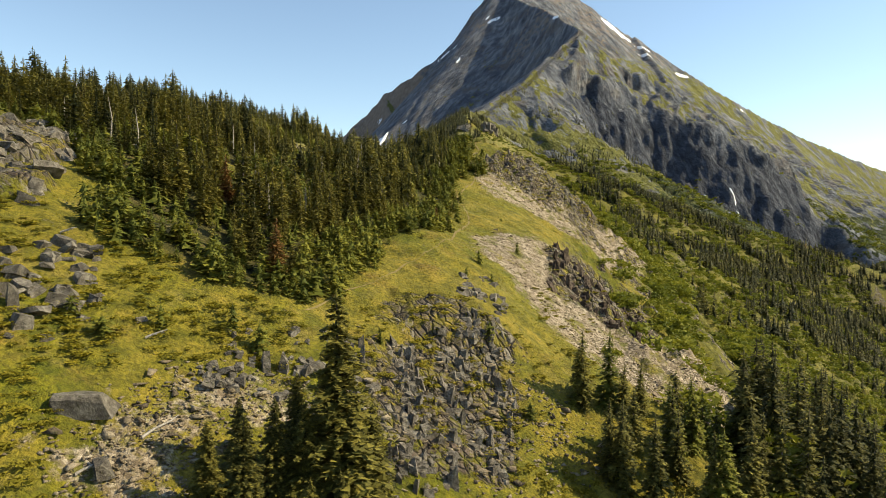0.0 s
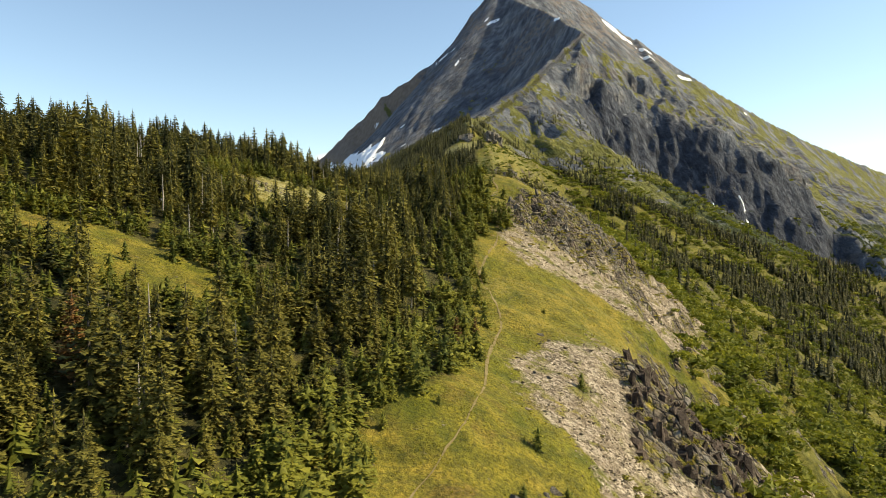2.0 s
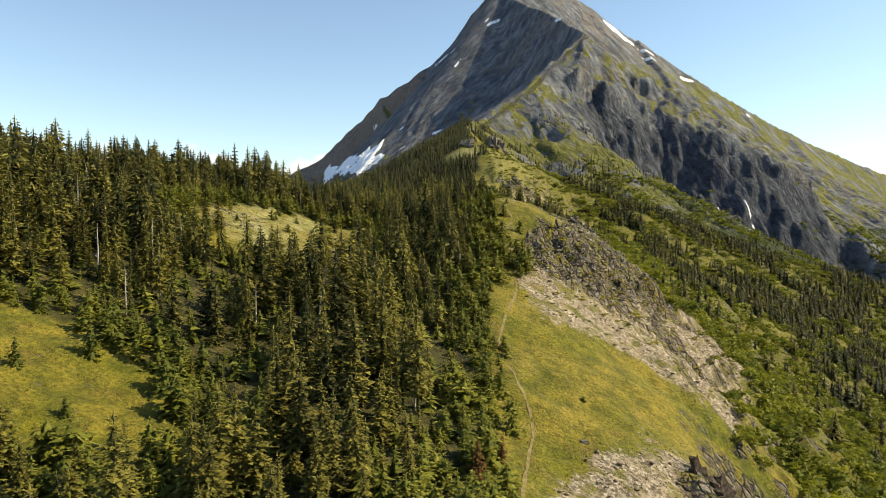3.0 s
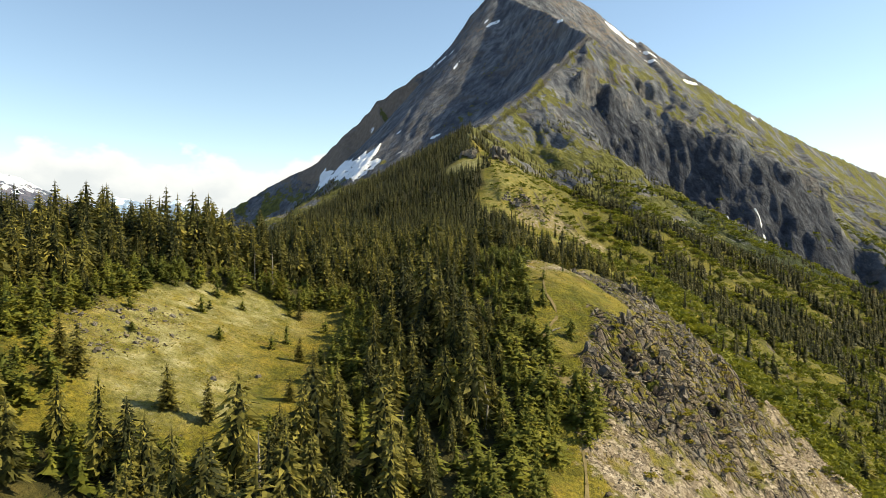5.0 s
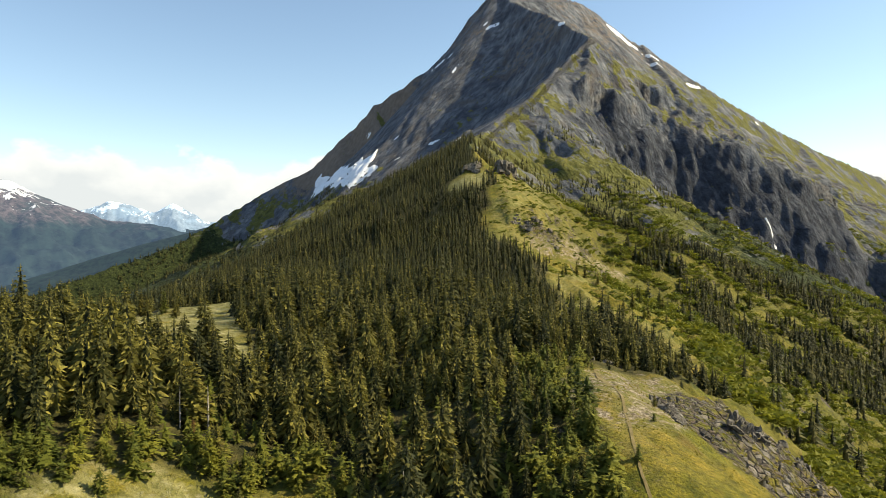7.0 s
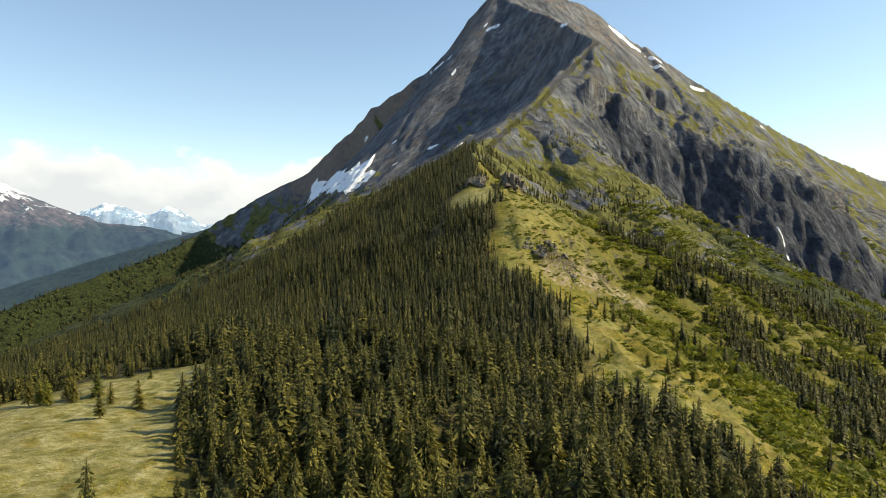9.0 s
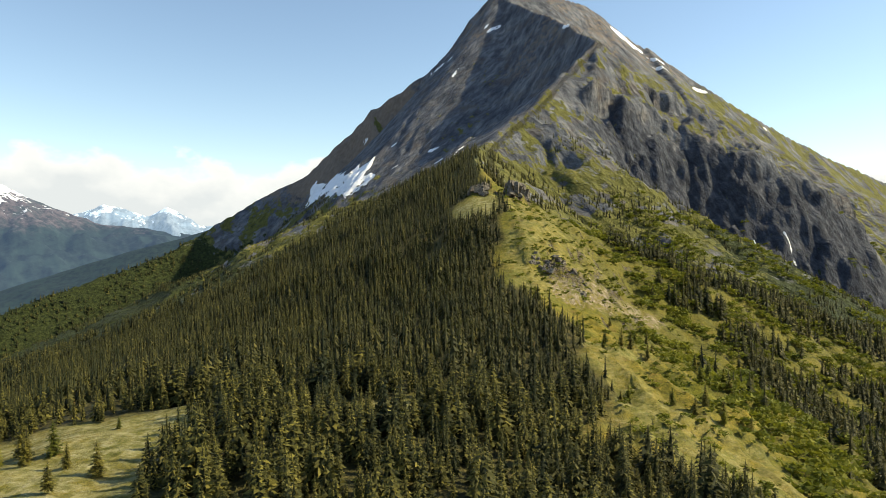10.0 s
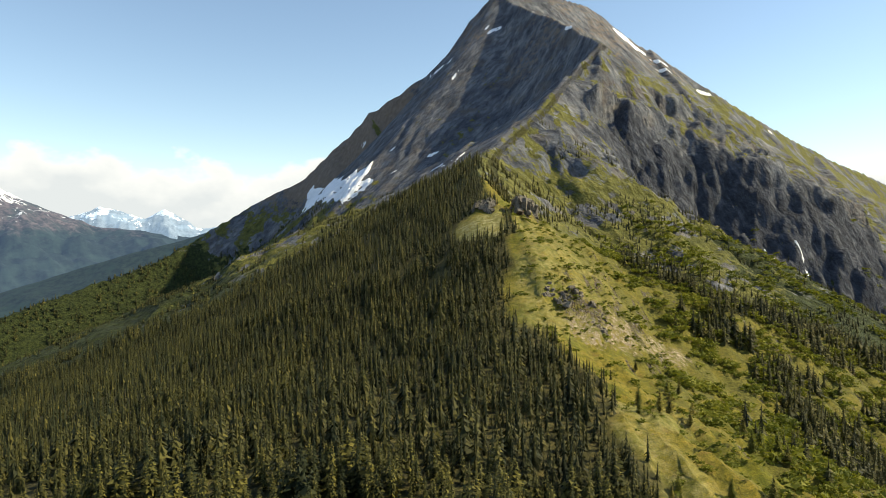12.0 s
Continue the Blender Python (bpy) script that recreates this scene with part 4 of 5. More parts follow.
def scatter(x0, x1, y0, y1, step, density, seed):
    """Jittered places of the plan, kept by chance where density(x, y) allows."""
    r = np.random.default_rng(seed)
    gx, gy = np.meshgrid(np.arange(x0, x1, step), np.arange(y0, y1, step))
    x, y = gx.ravel() + r.uniform(-.48, .48, gx.size) * step, gy.ravel() + r.uniform(-.48, .48, gx.size) * step
    keep = r.random(gx.size) < density(x, y)
    x, y = x[keep], y[keep]
    return np.stack([x, y, height(x, y)], -1)


def in_sight(x, y, side=0.72):
    return (x > -0.75 * y - 14) & (x < side * y + 12)


BIG = [spruce(s, 25, 9, -6, 0.18 + 0.025 * (s % 3), 0.03 + 0.05 * (s % 3), 0.62, 0.5, broad=0.20, core=8, core_wide=0.36) for s in range(5)]
TALL = [spruce(12 + s, 52, 14, -22, 0.215, 0.02, 0.72, 0.5, broad=0.18, core=9, core_wide=0.36) for s in range(2)]
MID = [spruce(20 + s, 18, 8, -3, 0.155 + 0.025 * (s % 3), 0.04 + 0.06 * (s % 3), 0.62, 0.5, gap=0.1, broad=0.22, core=6, core_wide=0.38) for s in range(6)]
LIGHT = [ragged_spruce(30 + s, 330, 0.165 + 0.030 * (s % 4), 0.01 + 0.04 * (s % 3), 0.70, 13 + s, 0.016) for s in range(8)]
MEDIUM = [ragged_spruce(50 + s, 150, 0.160 + 0.025 * (s % 4), 0.01 + 0.03 * (s % 3), 0.72, 11 + s, 0.026) for s in range(8)]
SMALL = [far_spruce(40 + s, 44, 0.165 + 0.025 * (s % 3), 0.02 + 0.03 * (s % 2), 0.72, (0.35, 0.6)) for s in range(8)]
TINY = [far_spruce(60 + s, 18, 0.21, 0.0, 0.8, (0.5, 0.9)) for s in range(4)]
LOW = [spruce(80 + s, 9, 10, -3, 0.46, 0.0, 0.55, 0.25, broad=0.22, core=3, core_wide=0.5) for s in range(3)]


def plant(name, template, place, height_here, width, turn, bank, label, category, group, tilt=(0, 0)):
    """One conifer as a thing of its own, out of a bank of finished meshes."""
    trunk_mesh, crown_mesh = bank[template]
    ob = new(name)
    ob.empty_display_size = 0.3
    ob.matrix_basis = Matrix.LocRotScale(place, Euler((tilt[0], tilt[1], turn)), (height_here * width, height_here * width, height_here))
    tagged(ob, label, category, group)
    part("trunk", trunk_mesh, ob)
    if crown_mesh:
        part("crown", crown_mesh, ob)
    return ob


def bank_of(forms, name, material, tones):
    out = []
    for (crown, trunk), tone in zip(forms, tones):
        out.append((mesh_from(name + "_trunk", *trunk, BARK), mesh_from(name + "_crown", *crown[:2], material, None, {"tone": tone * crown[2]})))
    return out


# woods along the ridge, nearest first
near_trees = scatter(-150, 50, 56, 262, 2.5, lambda x, y: 0.96 * woods_at(x, y) * smooth(-0.60, -0.05, fbm(x, y, 13, 405, 2)) * in_sight(x, y), 301)
hero_zone = (near_trees[:, 1] < 104) & (near_trees[:, 0] > -36)
hero_rows = np.flatnonzero(hero_zone)[:150]
rest = np.setdiff1d(np.arange(len(near_trees)), hero_rows)


def tree_heights(p, seed):
    r = np.random.default_rng(seed)
    h = 6.6 + 1.9 * fbm(p[:, 0], p[:, 1], 25, 401, 2) + r.normal(0, 1.6, len(p))
    h = np.where(r.random(len(p)) < 0.24, h * 0.55, h)
    h = np.where(r.random(len(p)) < 0.07, h * 1.35, h)
    least = 0.30 + 0.40 * smooth(240, 270, p[:, 1])
    h = h * (least + (1 - least) * smooth(0.5, 9.5, woods_depth(p)))
    return np.clip(h, 1.4, 11.5)


def woods_depth(p):
    """How far into the woods, in metres, up to 10."""
    d = np.zeros(len(p))
    for step in (2, 4, 6, 8):
        d += 2.4 * np.minimum.reduce([woods_at(p[:, 0] + step * c, p[:, 1] + step * s) for c, s in ((1, 0), (0.5, -0.87), (-0.5, -0.87))])
    return d


def tree_tones(p, seed):
    r = np.random.default_rng(seed)
    return np.clip(0.58 + 0.40 * fbm(p[:, 0], p[:, 1], 26, 411, 3) + r.normal(0, 0.28, len(p)), 0, 1)


heights_near = tree_heights(near_trees, 1)
big_bank = bank_of(BIG, "spruce", NEEDLES, (0.4, 0.9, 0.6, 1.0, 0.75))
pick = random.Random(5)
for k in hero_rows:
    plant("spruce_tree", pick.randrange(5), near_trees[k], heights_near[k], pick.uniform(0.85, 1.25) * (1.0 + 0.6 * float(smooth(5.5, 2.0, heights_near[k]))), pick.uniform(0, 6.28), big_bank,
          "olive green spruce tree standing in dense forest", "tree", "forest spruces", (pick.uniform(-.03, .03), pick.uniform(-.03, .03)))
mid_crowns = [(np.concatenate([c[0], w[0]]), np.concatenate([c[1], w[1] + len(c[0])]), np.concatenate([c[2], np.full(len(w[0]), 0.3)])) for c, w in MID]
near_rows = rest[near_trees[rest, 1] < 140]
past_rows = rest[near_trees[rest, 1] >= 140]
stand("spruce_forest", mid_crowns, near_trees[near_rows], heights_near[near_rows], np.random.default_rng(2).uniform(0.8, 1.3, len(near_rows)), NEEDLES,
      "dense olive green spruce forest on the ridge", "forest", tree_tones(near_trees[near_rows], 3), 4)
stand("hilltop_forest", LIGHT, near_trees[past_rows], heights_near[past_rows], np.random.default_rng(44).uniform(0.8, 1.3, len(past_rows)), NEEDLES,
      "dense dark spruce forest round the hilltop glade", "forest", 0.80 * tree_tones(near_trees[past_rows], 45), 46)

under = scatter(-110, 10, 58, 240, 1.9, lambda x, y: 0.7 * woods_at(x, y) * in_sight(x, y), 312)
# tones cut to 0.6: shade beneath the trees is painted in
stand("forest_undergrowth", SMALL, under, np.random.default_rng(41).uniform(0.8, 2.8, len(under)), np.full(len(under), 3.0), YOUNG,
      "young spruces and bushes beneath the forest trees", "undergrowth", 0.6 * tree_tones(under, 42), 43)

far_trees = scatter(-330, 60, 262, 740, 2.75, lambda x, y: 0.95 * woods_at(x, y) * smooth(-0.75, -0.25, fbm(x, y, 17, 407, 3)) * (x > -0.68 * (y - 185) - 45), 302)
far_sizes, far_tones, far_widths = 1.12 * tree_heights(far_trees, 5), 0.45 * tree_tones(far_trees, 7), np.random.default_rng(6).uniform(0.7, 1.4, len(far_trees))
closer = (far_trees[:, 1] < 345) & (far_trees[:, 0] > -150)
stand("ridge_forest", MEDIUM, far_trees[closer], far_sizes[closer], far_widths[closer], NEEDLES,
      "dark spruce forest covering the saddle of the ridge", "forest", 1.2 * far_tones[closer], 8)
side = ~closer & ((far_trees[:, 0] < -110) | (far_trees[:, 1] > 560))
middle_trees = ~closer & ~side
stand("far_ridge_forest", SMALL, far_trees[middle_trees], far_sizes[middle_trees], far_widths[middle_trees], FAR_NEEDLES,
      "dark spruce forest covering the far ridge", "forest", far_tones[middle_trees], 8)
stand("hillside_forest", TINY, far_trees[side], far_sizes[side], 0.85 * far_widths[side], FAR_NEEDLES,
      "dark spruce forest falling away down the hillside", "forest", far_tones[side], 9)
flank_trees = scatter(-800, 60, 740, 1300, 5.0, lambda x, y: 0.9 * woods_at(x, y) * (x > -0.72 * y + 90) * smooth(0, 0.5, 0.75 + fbm(x, y, 90, 90, 3)), 303)
stand("flank_forest", TINY, flank_trees, np.random.default_rng(9).uniform(6, 12, len(flank_trees)), np.random.default_rng(47).uniform(1.1, 1.9, len(flank_trees)), FAR_NEEDLES,
      "distant spruce forest on the mountain's flank", "forest", 0.55 * tree_tones(flank_trees, 10), 11)


scrub = scatter(-620, 30, 740, 1720, 5.0, lambda x, y: 0.7 * (1 - woods_at(x, y)) * smooth(0.02, 0.30, fbm(x, y, 70, 471, 4, 0.6)) * (x > -0.62 * y) * smooth(-520, -360, x) * smooth(0, 40, 60 - x - 0.05 * (y - 960)), 313)
scrub = scrub[(scrub[:, 2] < 130 + 40 * fbm(scrub[:, 0], scrub[:, 1], 50, 473, 2)) & (scrub[:, 2] > -260)]
stand("flank_scrub", TINY, scrub, np.random.default_rng(48).uniform(3.5, 7, len(scrub)), np.random.default_rng(49).uniform(1.6, 3.0, len(scrub)), FAR_NEEDLES,
      "dark low scrub scattered over the mountain's shaded foot", "forest", 0.5 * tree_tones(scrub, 50), 51)


outer = scatter(-1000, -380, 1050, 1720, 8.5, lambda x, y: 0.85 * (1 - woods_at(x, y)) * smooth(-0.5, 0.0, fbm(x, y, 80, 475, 3)), 314)
outer = outer[(outer[:, 2] < 70 + 40 * fbm(outer[:, 0], outer[:, 1], 90, 89, 3)) & (outer[:, 2] > -250)]
stand("outer_flank_forest", TINY, outer, np.random.default_rng(52).uniform(7, 13, len(outer)), np.random.default_rng(53).uniform(1.6, 2.6, len(outer)), FAR_NEEDLES,
      "distant spruce forest on the mountain's outer flank", "forest", 0.5 * tree_tones(outer, 54), 55)


# right-hand slopes: spruces in clumps, thicker lower down
def slope_woods(x, y):
    clump = fbm(x, y, 40, 421, 3, 0.6)
    line = x - np.interp(y, (90, 160, 230, 330, 420, 520, 640), (44, 56, 58, 66, 80, 92, 90))
    d = smooth(0, 14, line) * smooth(0.10, 0.20, clump - 0.06 + (0.10 + 0.16 * smooth(320, 400, y)) * smooth(10, 110, line))
    for poly in SCREES:
        d = d * (1 - inside(x, y, poly, 2))
    return d * (1 - woods_at(x, y)) * in_sight(x, y, 0.8)


hump_trees = scatter(-30, 130, 640, 900, 4.2, lambda x, y: 0.8 * (1 - woods_at(x, y)) * smooth(0.05, 0.25, fbm(x, 0.6 * y, 30, 485, 3) + 0.10) * smooth(110, 60, x - 0.1 * (y - 640)), 316)
stand("hump_spruces", SMALL, hump_trees, np.random.default_rng(59).uniform(3.0, 8.0, len(hump_trees)), np.random.default_rng(60).uniform(1.0, 1.9, len(hump_trees)), FAR_NEEDLES,
      "clumps of low spruces on the grassy hump", "forest", 0.7 * tree_tones(hump_trees, 61), 62)
slope_trees = scatter(16, 300, 96, 290, 2.3, lambda x, y: 0.055 * slope_woods(x, y), 304)
sizes_near = 3.0 + 7.5 * np.random.default_rng(12).beta(1.6, 1.8, len(slope_trees))
stand("slope_spruces", MEDIUM, slope_trees, sizes_near, np.random.default_rng(13).uniform(1.2, 2.1, len(slope_trees)), NEEDLES,
      "scattered dark spruces on the steep green slope", "forest", 0.85 * tree_tones(slope_trees, 14), 15)
slope_far = scatter(40, 420, 290, 700, 2.7, lambda x, y: (0.13 + 0.60 * smooth(310, 400, y)) * slope_woods(x, y), 308)
sizes_far = 3.5 + 8.0 * np.random.default_rng(25).beta(1.6, 1.7, len(slope_far))
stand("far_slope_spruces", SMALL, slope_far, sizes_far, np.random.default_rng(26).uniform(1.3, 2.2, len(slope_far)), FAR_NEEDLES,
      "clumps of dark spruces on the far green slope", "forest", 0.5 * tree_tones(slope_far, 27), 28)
foot_trees = scatter(60, 760, 680, 1080, 6, lambda x, y: 0.8 * smooth(1.25, 0.8, slope_at(x, y, 6)) * smooth(-0.1, 0.3, fbm(x, y, 70, 431, 3)) * (x > 0.1 * y), 305)
stand("foot_spruces", TINY, foot_trees, np.random.default_rng(16).uniform(5, 9, len(foot_trees)), np.full(len(foot_trees), 1.3), FAR_NEEDLES,
      "distant dark spruces at the mountain's foot", "forest", 0.5 * tree_tones(foot_trees, 17), 18)


# ---- leafy shrubs ----
def shrub(seed, leaves, size=0.16):
    """A leafy bush of height 1: many small blades on a lumpy dome."""
    r = random.Random(seed)
    lumps = [(r.uniform(-.45, .45), r.uniform(-.45, .45), r.uniform(0.25, 0.6), r.uniform(0.25, 0.45)) for _ in range(7)]
    v, t = [], []
    for k in range(leaves):
        cx, cy, cz, cr = r.choice(lumps)
        a, b = r.uniform(0, 6.28), r.uniform(-0.25, 1.0)
        q = math.sqrt(max(0, 1 - b * b))
        d = Vector((q * math.cos(a), q * math.sin(a), b))
        c = Vector((cx, cy, cz)) + d * cr * r.uniform(0.75, 1.1)
        side = d.cross(Vector((r.uniform(-1, 1), r.uniform(-1, 1), r.uniform(-1, 1)))).normalized() * size * r.uniform(0.5, 1)
        up = (d * 0.5 + Vector((r.uniform(-1, 1), r.uniform(-1, 1), r.uniform(-.2, 1)))).normalized() * size * r.uniform(0.6, 1.2)
        n = len(v)
        v += [tuple(c - side * 0.8 - up * .5), tuple(c + side * 0.8 - up * .4), tuple(c + up)]
        t.append((n, n + 1, n + 2))
    return np.array(v), np.array(t)


def leafy(seed, leaves, size):
    v, t = shrub(seed, leaves, size)
    # tone falls towards the base, painting shade under the dome of leaves
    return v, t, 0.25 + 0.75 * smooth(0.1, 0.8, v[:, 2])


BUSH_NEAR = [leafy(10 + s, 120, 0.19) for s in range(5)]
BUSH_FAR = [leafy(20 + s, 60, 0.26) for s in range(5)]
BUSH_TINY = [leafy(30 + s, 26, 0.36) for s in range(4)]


def slope_shrubs(x, y):
    line = x - np.interp(y, (90, 200, 330, 450, 520, 640), (20, 44, 56, 62, 70, 66))
    d = smooth(0, 22, line) * smooth(-0.30, 0.10, fbm(x, y, 20, 441, 4, 0.6))
    for poly in SCREES:
        d = d * (1 - 0.9 * inside(x, y, poly, 2))
    return 0.75 * d * (1 - woods_at(x, y)) * in_sight(x, y, 0.8)


shrubs_near = scatter(18, 200, 60, 300, 1.6, lambda x, y: 0.52 * slope_shrubs(x, y), 306)
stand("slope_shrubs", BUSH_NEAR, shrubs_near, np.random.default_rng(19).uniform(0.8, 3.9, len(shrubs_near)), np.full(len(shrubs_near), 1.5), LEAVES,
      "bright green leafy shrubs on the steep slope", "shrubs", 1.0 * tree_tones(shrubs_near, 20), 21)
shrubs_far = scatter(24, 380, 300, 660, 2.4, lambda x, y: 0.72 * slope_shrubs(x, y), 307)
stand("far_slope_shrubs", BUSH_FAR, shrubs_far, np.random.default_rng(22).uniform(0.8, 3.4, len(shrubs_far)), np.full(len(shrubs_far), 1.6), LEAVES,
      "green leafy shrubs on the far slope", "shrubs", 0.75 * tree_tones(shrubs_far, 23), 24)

def bald_growth(x, y):
    line = x - np.interp(y, (290, 330, 400, 470, 540, 640), (34, 26, 34, 18, 28, 30))
    return 0.6 * smooth(0, 6, line) * smooth(70, 50, line) * smooth(0.0, 0.35, fbm(x, y, 9, 487, 4, 0.65)) * (1 - woods_at(x, y))


bald = scatter(16, 120, 290, 650, 1.9, bald_growth, 317)
stand("bald_slope_bushes", BUSH_TINY, bald, np.random.default_rng(63).uniform(0.3, 1.5, len(bald)), np.full(len(bald), 1.7), LEAVES,
      "low green bushes scattered over the bald slope", "shrubs", 0.5 * tree_tones(bald, 64), 65)


def foot_growth(x, y):
    return 0.75 * smooth(-0.05, 0.25, fbm(x, y, 60, 481, 4, 0.6)) * smooth(1.5, 1.1, slope_at(x, y, 6)) * smooth(10, 60, x - 0.12 * y)


foot_shrubs = scatter(80, 760, 650, 1180, 6.0, foot_growth, 315)
foot_shrubs = foot_shrubs[foot_shrubs[:, 2] < 90 + 60 * fbm(foot_shrubs[:, 0], foot_shrubs[:, 1], 90, 483, 3)]
stand("foot_shrubs", BUSH_TINY, foot_shrubs, np.random.default_rng(56).uniform(2.0, 5.5, len(foot_shrubs)), np.full(len(foot_shrubs), 1.5), LEAVES,
      "green leafy shrubs at the mountain's foot", "shrubs", 0.6 * tree_tones(foot_shrubs, 57), 58)

# ---- snow lying on the mountain ----
def snow_patch(points, label):
    """A strip of old snow along points (x, y, half width), lying on the rock."""
    points = np.array(points, float)
    run = np.linspace(0, len(points) - 1, 14 * (len(points) - 1) + 1)
    x, y, w = (np.interp(run, np.arange(len(points)), points[:, k]) for k in range(3))
    gx, gy = np.gradient(x), np.gradient(y)
    g = np.hypot(gx, gy)
    gx, gy = gx / g, gy / g
    w = w * (1 + 0.45 * fbm(x, y, 22, 451, 3)) * np.sqrt(np.clip(np.minimum(run, run[-1] - run) * 2.5, 0.02, 1))
    across = np.linspace(-1, 1, 21)
    px, py = x[:, None] - gy[:, None] * w[:, None] * across, y[:, None] + gx[:, None] * w[:, None] * across
    pz = height(px.ravel(), py.ravel()) + (np.repeat(1 - across[None] ** 4, len(x), 0) * (0.7 + 0.055 * w[:, None])).ravel() - 0.3
    n = np.arange(px.size).reshape(px.shape)
    quads = np.stack([n[:-1, :-1], n[1:, :-1], n[1:, 1:], n[:-1, 1:]], -1).reshape(-1, 4)
    me = mesh_from("snow_patch", np.stack([px.ravel(), py.ravel(), pz], -1), None, SNOW, quads, None, True)
    tagged(new("snow_patch", me), label, "snow", "snow patches")


# ---- trail ----
def ribbon(name, line, half, lift, material, label, category):
    line = np.array(line, float)
    run = np.linspace(0, len(line) - 1, 10 * (len(line) - 1) + 1)
    x, y = cubic(np.arange(len(line)), line[:, 0], run), cubic(np.arange(len(line)), line[:, 1], run)
    gx, gy = np.gradient(x), np.gradient(y)
    g = np.hypot(gx, gy)
    w = half * (1 + 0.7 * fbm(x, y, 2.2, 461, 3)) * (0.45 + 0.55 * smooth(96, 108, y)) * (1 + 2.2 * smooth(160, 166, y) * smooth(182, 172, y) + 1.6 * smooth(215, 225, y))
    across = np.linspace(-1, 1, 5)
    px, py = x[:, None] - (gy / g * w)[:, None] * across, y[:, None] + (gx / g * w)[:, None] * across
    pz = height(px.ravel(), py.ravel()) + lift
    n = np.arange(px.size).reshape(px.shape)
    quads = np.stack([n[:-1, :-1], n[1:, :-1], n[1:, 1:], n[:-1, 1:]], -1).reshape(-1, 4)
    me = mesh_from(name, np.stack([px.ravel(), py.ravel(), pz], -1), None, material, quads, None, True)
    tagged(new(name, me), label, category, kind="structure")


ribbon("trail", [(-13, 62), (-10.5, 68), (-7, 75), (-4.4, 82), (-1.2, 90), (1.0, 98), (2.2, 108), (3.6, 115), (4.8, 121), (4.2, 128), (3.0, 136), (4.2, 143), (6, 150), (7.6, 158), (8.0, 166), (6.9, 174), (8.0, 180), (10.0, 185), (9.4, 190), (10, 196), (12, 206), (13.4, 214), (13.8, 223), (14.5, 230)],
       0.15, 0.05, TRAIL, "narrow trodden earth footpath through the meadow", "path")


# ---- rocks ----
def angular_rock(seed, stretch, cuts=3):
    """A broken block of about the given size: a skewed box with corners split off."""
    r = random.Random(seed)
    bm = bmesh.new()
    bmesh.ops.create_cube(bm, size=1.0)
    for v in bm.verts:
        v.co += Vector((r.uniform(-.17, .17), r.uniform(-.17, .17), r.uniform(-.15, .15)))
        if v.co.z > 0:
            v.co.x, v.co.y = v.co.x * 0.82, v.co.y * 0.82
            v.co.z += 0.25 * v.co.x * r.choice((-1, 1))
    for k in range(cuts):
        way = Vector((r.gauss(0, 1), r.gauss(0, 1), r.uniform(0, 1.2))).normalized()
        found = bmesh.ops.bisect_plane(bm, geom=bm.verts[:] + bm.edges[:] + bm.faces[:], plane_co=way * r.uniform(0.42, 0.55), plane_no=way, clear_outer=True)
        rim = [e for e in found["geom_cut"] if isinstance(e, bmesh.types.BMEdge)]
        if rim:
            bmesh.ops.contextual_create(bm, geom=rim)
    bmesh.ops.recalc_face_normals(bm, faces=bm.faces)
    bmesh.ops.scale(bm, vec=stretch, verts=bm.verts)
    me = bpy.data.meshes.new("rock")
    bm.to_mesh(me)
    bm.free()
    return me


BLOCKS = [angular_rock(s, (1.0, 0.8, 0.75)) for s in range(7)]
COLUMNS = [angular_rock(20 + s, (0.52, 0.44, 1.6), 1) for s in range(8)]
SLABS = [angular_rock(40 + s, (1.3, 0.9, 0.42)) for s in range(5)]
for me in BLOCKS + COLUMNS + SLABS:
    me.materials.append(ROCK)
BROWN_BLOCKS = [angular_rock(60 + s, (0.8, 0.7, 1.3)) for s in range(6)]
BROWN_SLIVERS = [angular_rock(70 + s, (0.45, 0.6, 1.7), 2) for s in range(4)]
for me in BROWN_BLOCKS + BROWN_SLIVERS:
    me.materials.append(BROWN_ROCK)


def outcrop(label, x0, x1, y0, y1, count, sizes, forms, seed, keep, sunk=0.2, lean=0.25):
    """Bedrock that breaks through the turf: one thing out of many separate blocks."""
    r = random.Random(seed)
    spots = []
    while len(spots) < count:
        x, y = r.uniform(x0, x1), r.uniform(y0, y1)
        if r.random() < keep(x, y):
            spots.append((x, y))
    heights_here = height([p[0] for p in spots], [p[1] for p in spots])
    cx, cy = (x0 + x1) / 2, (y0 + y1) / 2
    base = Vector((cx, cy, float(height(cx, cy)[0])))
    thing = root("rock_outcrop", base, label, "rock outcrop", "rock outcrops")
    for (x, y), z in zip(spots, heights_here):
        size = r.uniform(*sizes) * r.choice((0.6, 0.8, 1.0, 1.0, 1.25))
        ob = new("rock", r.choice(forms))
        ob.parent = thing
        ob.matrix_basis = Matrix.LocRotScale(Vector((x, y, z + size * (0.28 - sunk))) - base, Euler((r.gauss(0, lean), r.gauss(0, lean), r.uniform(0, 6.28))),
                                             (size * r.uniform(0.8, 1.2), size * r.uniform(0.8, 1.2), size * r.uniform(0.75, 1.25)))


def patchy(scale, seed, low=-0.1, high=0.3):
    return lambda x, y: float(smooth(low, high, fbm(np.array([x]), np.array([y]), scale, seed, 3))[0])


def within(corners, scale=3.0, seed=501):
    return lambda x, y: float((inside(np.array([x]), np.array([y]), corners, 1.0) * smooth(-0.35, 0.25, fbm(np.array([x]), np.array([y]), scale, seed, 3)))[0])


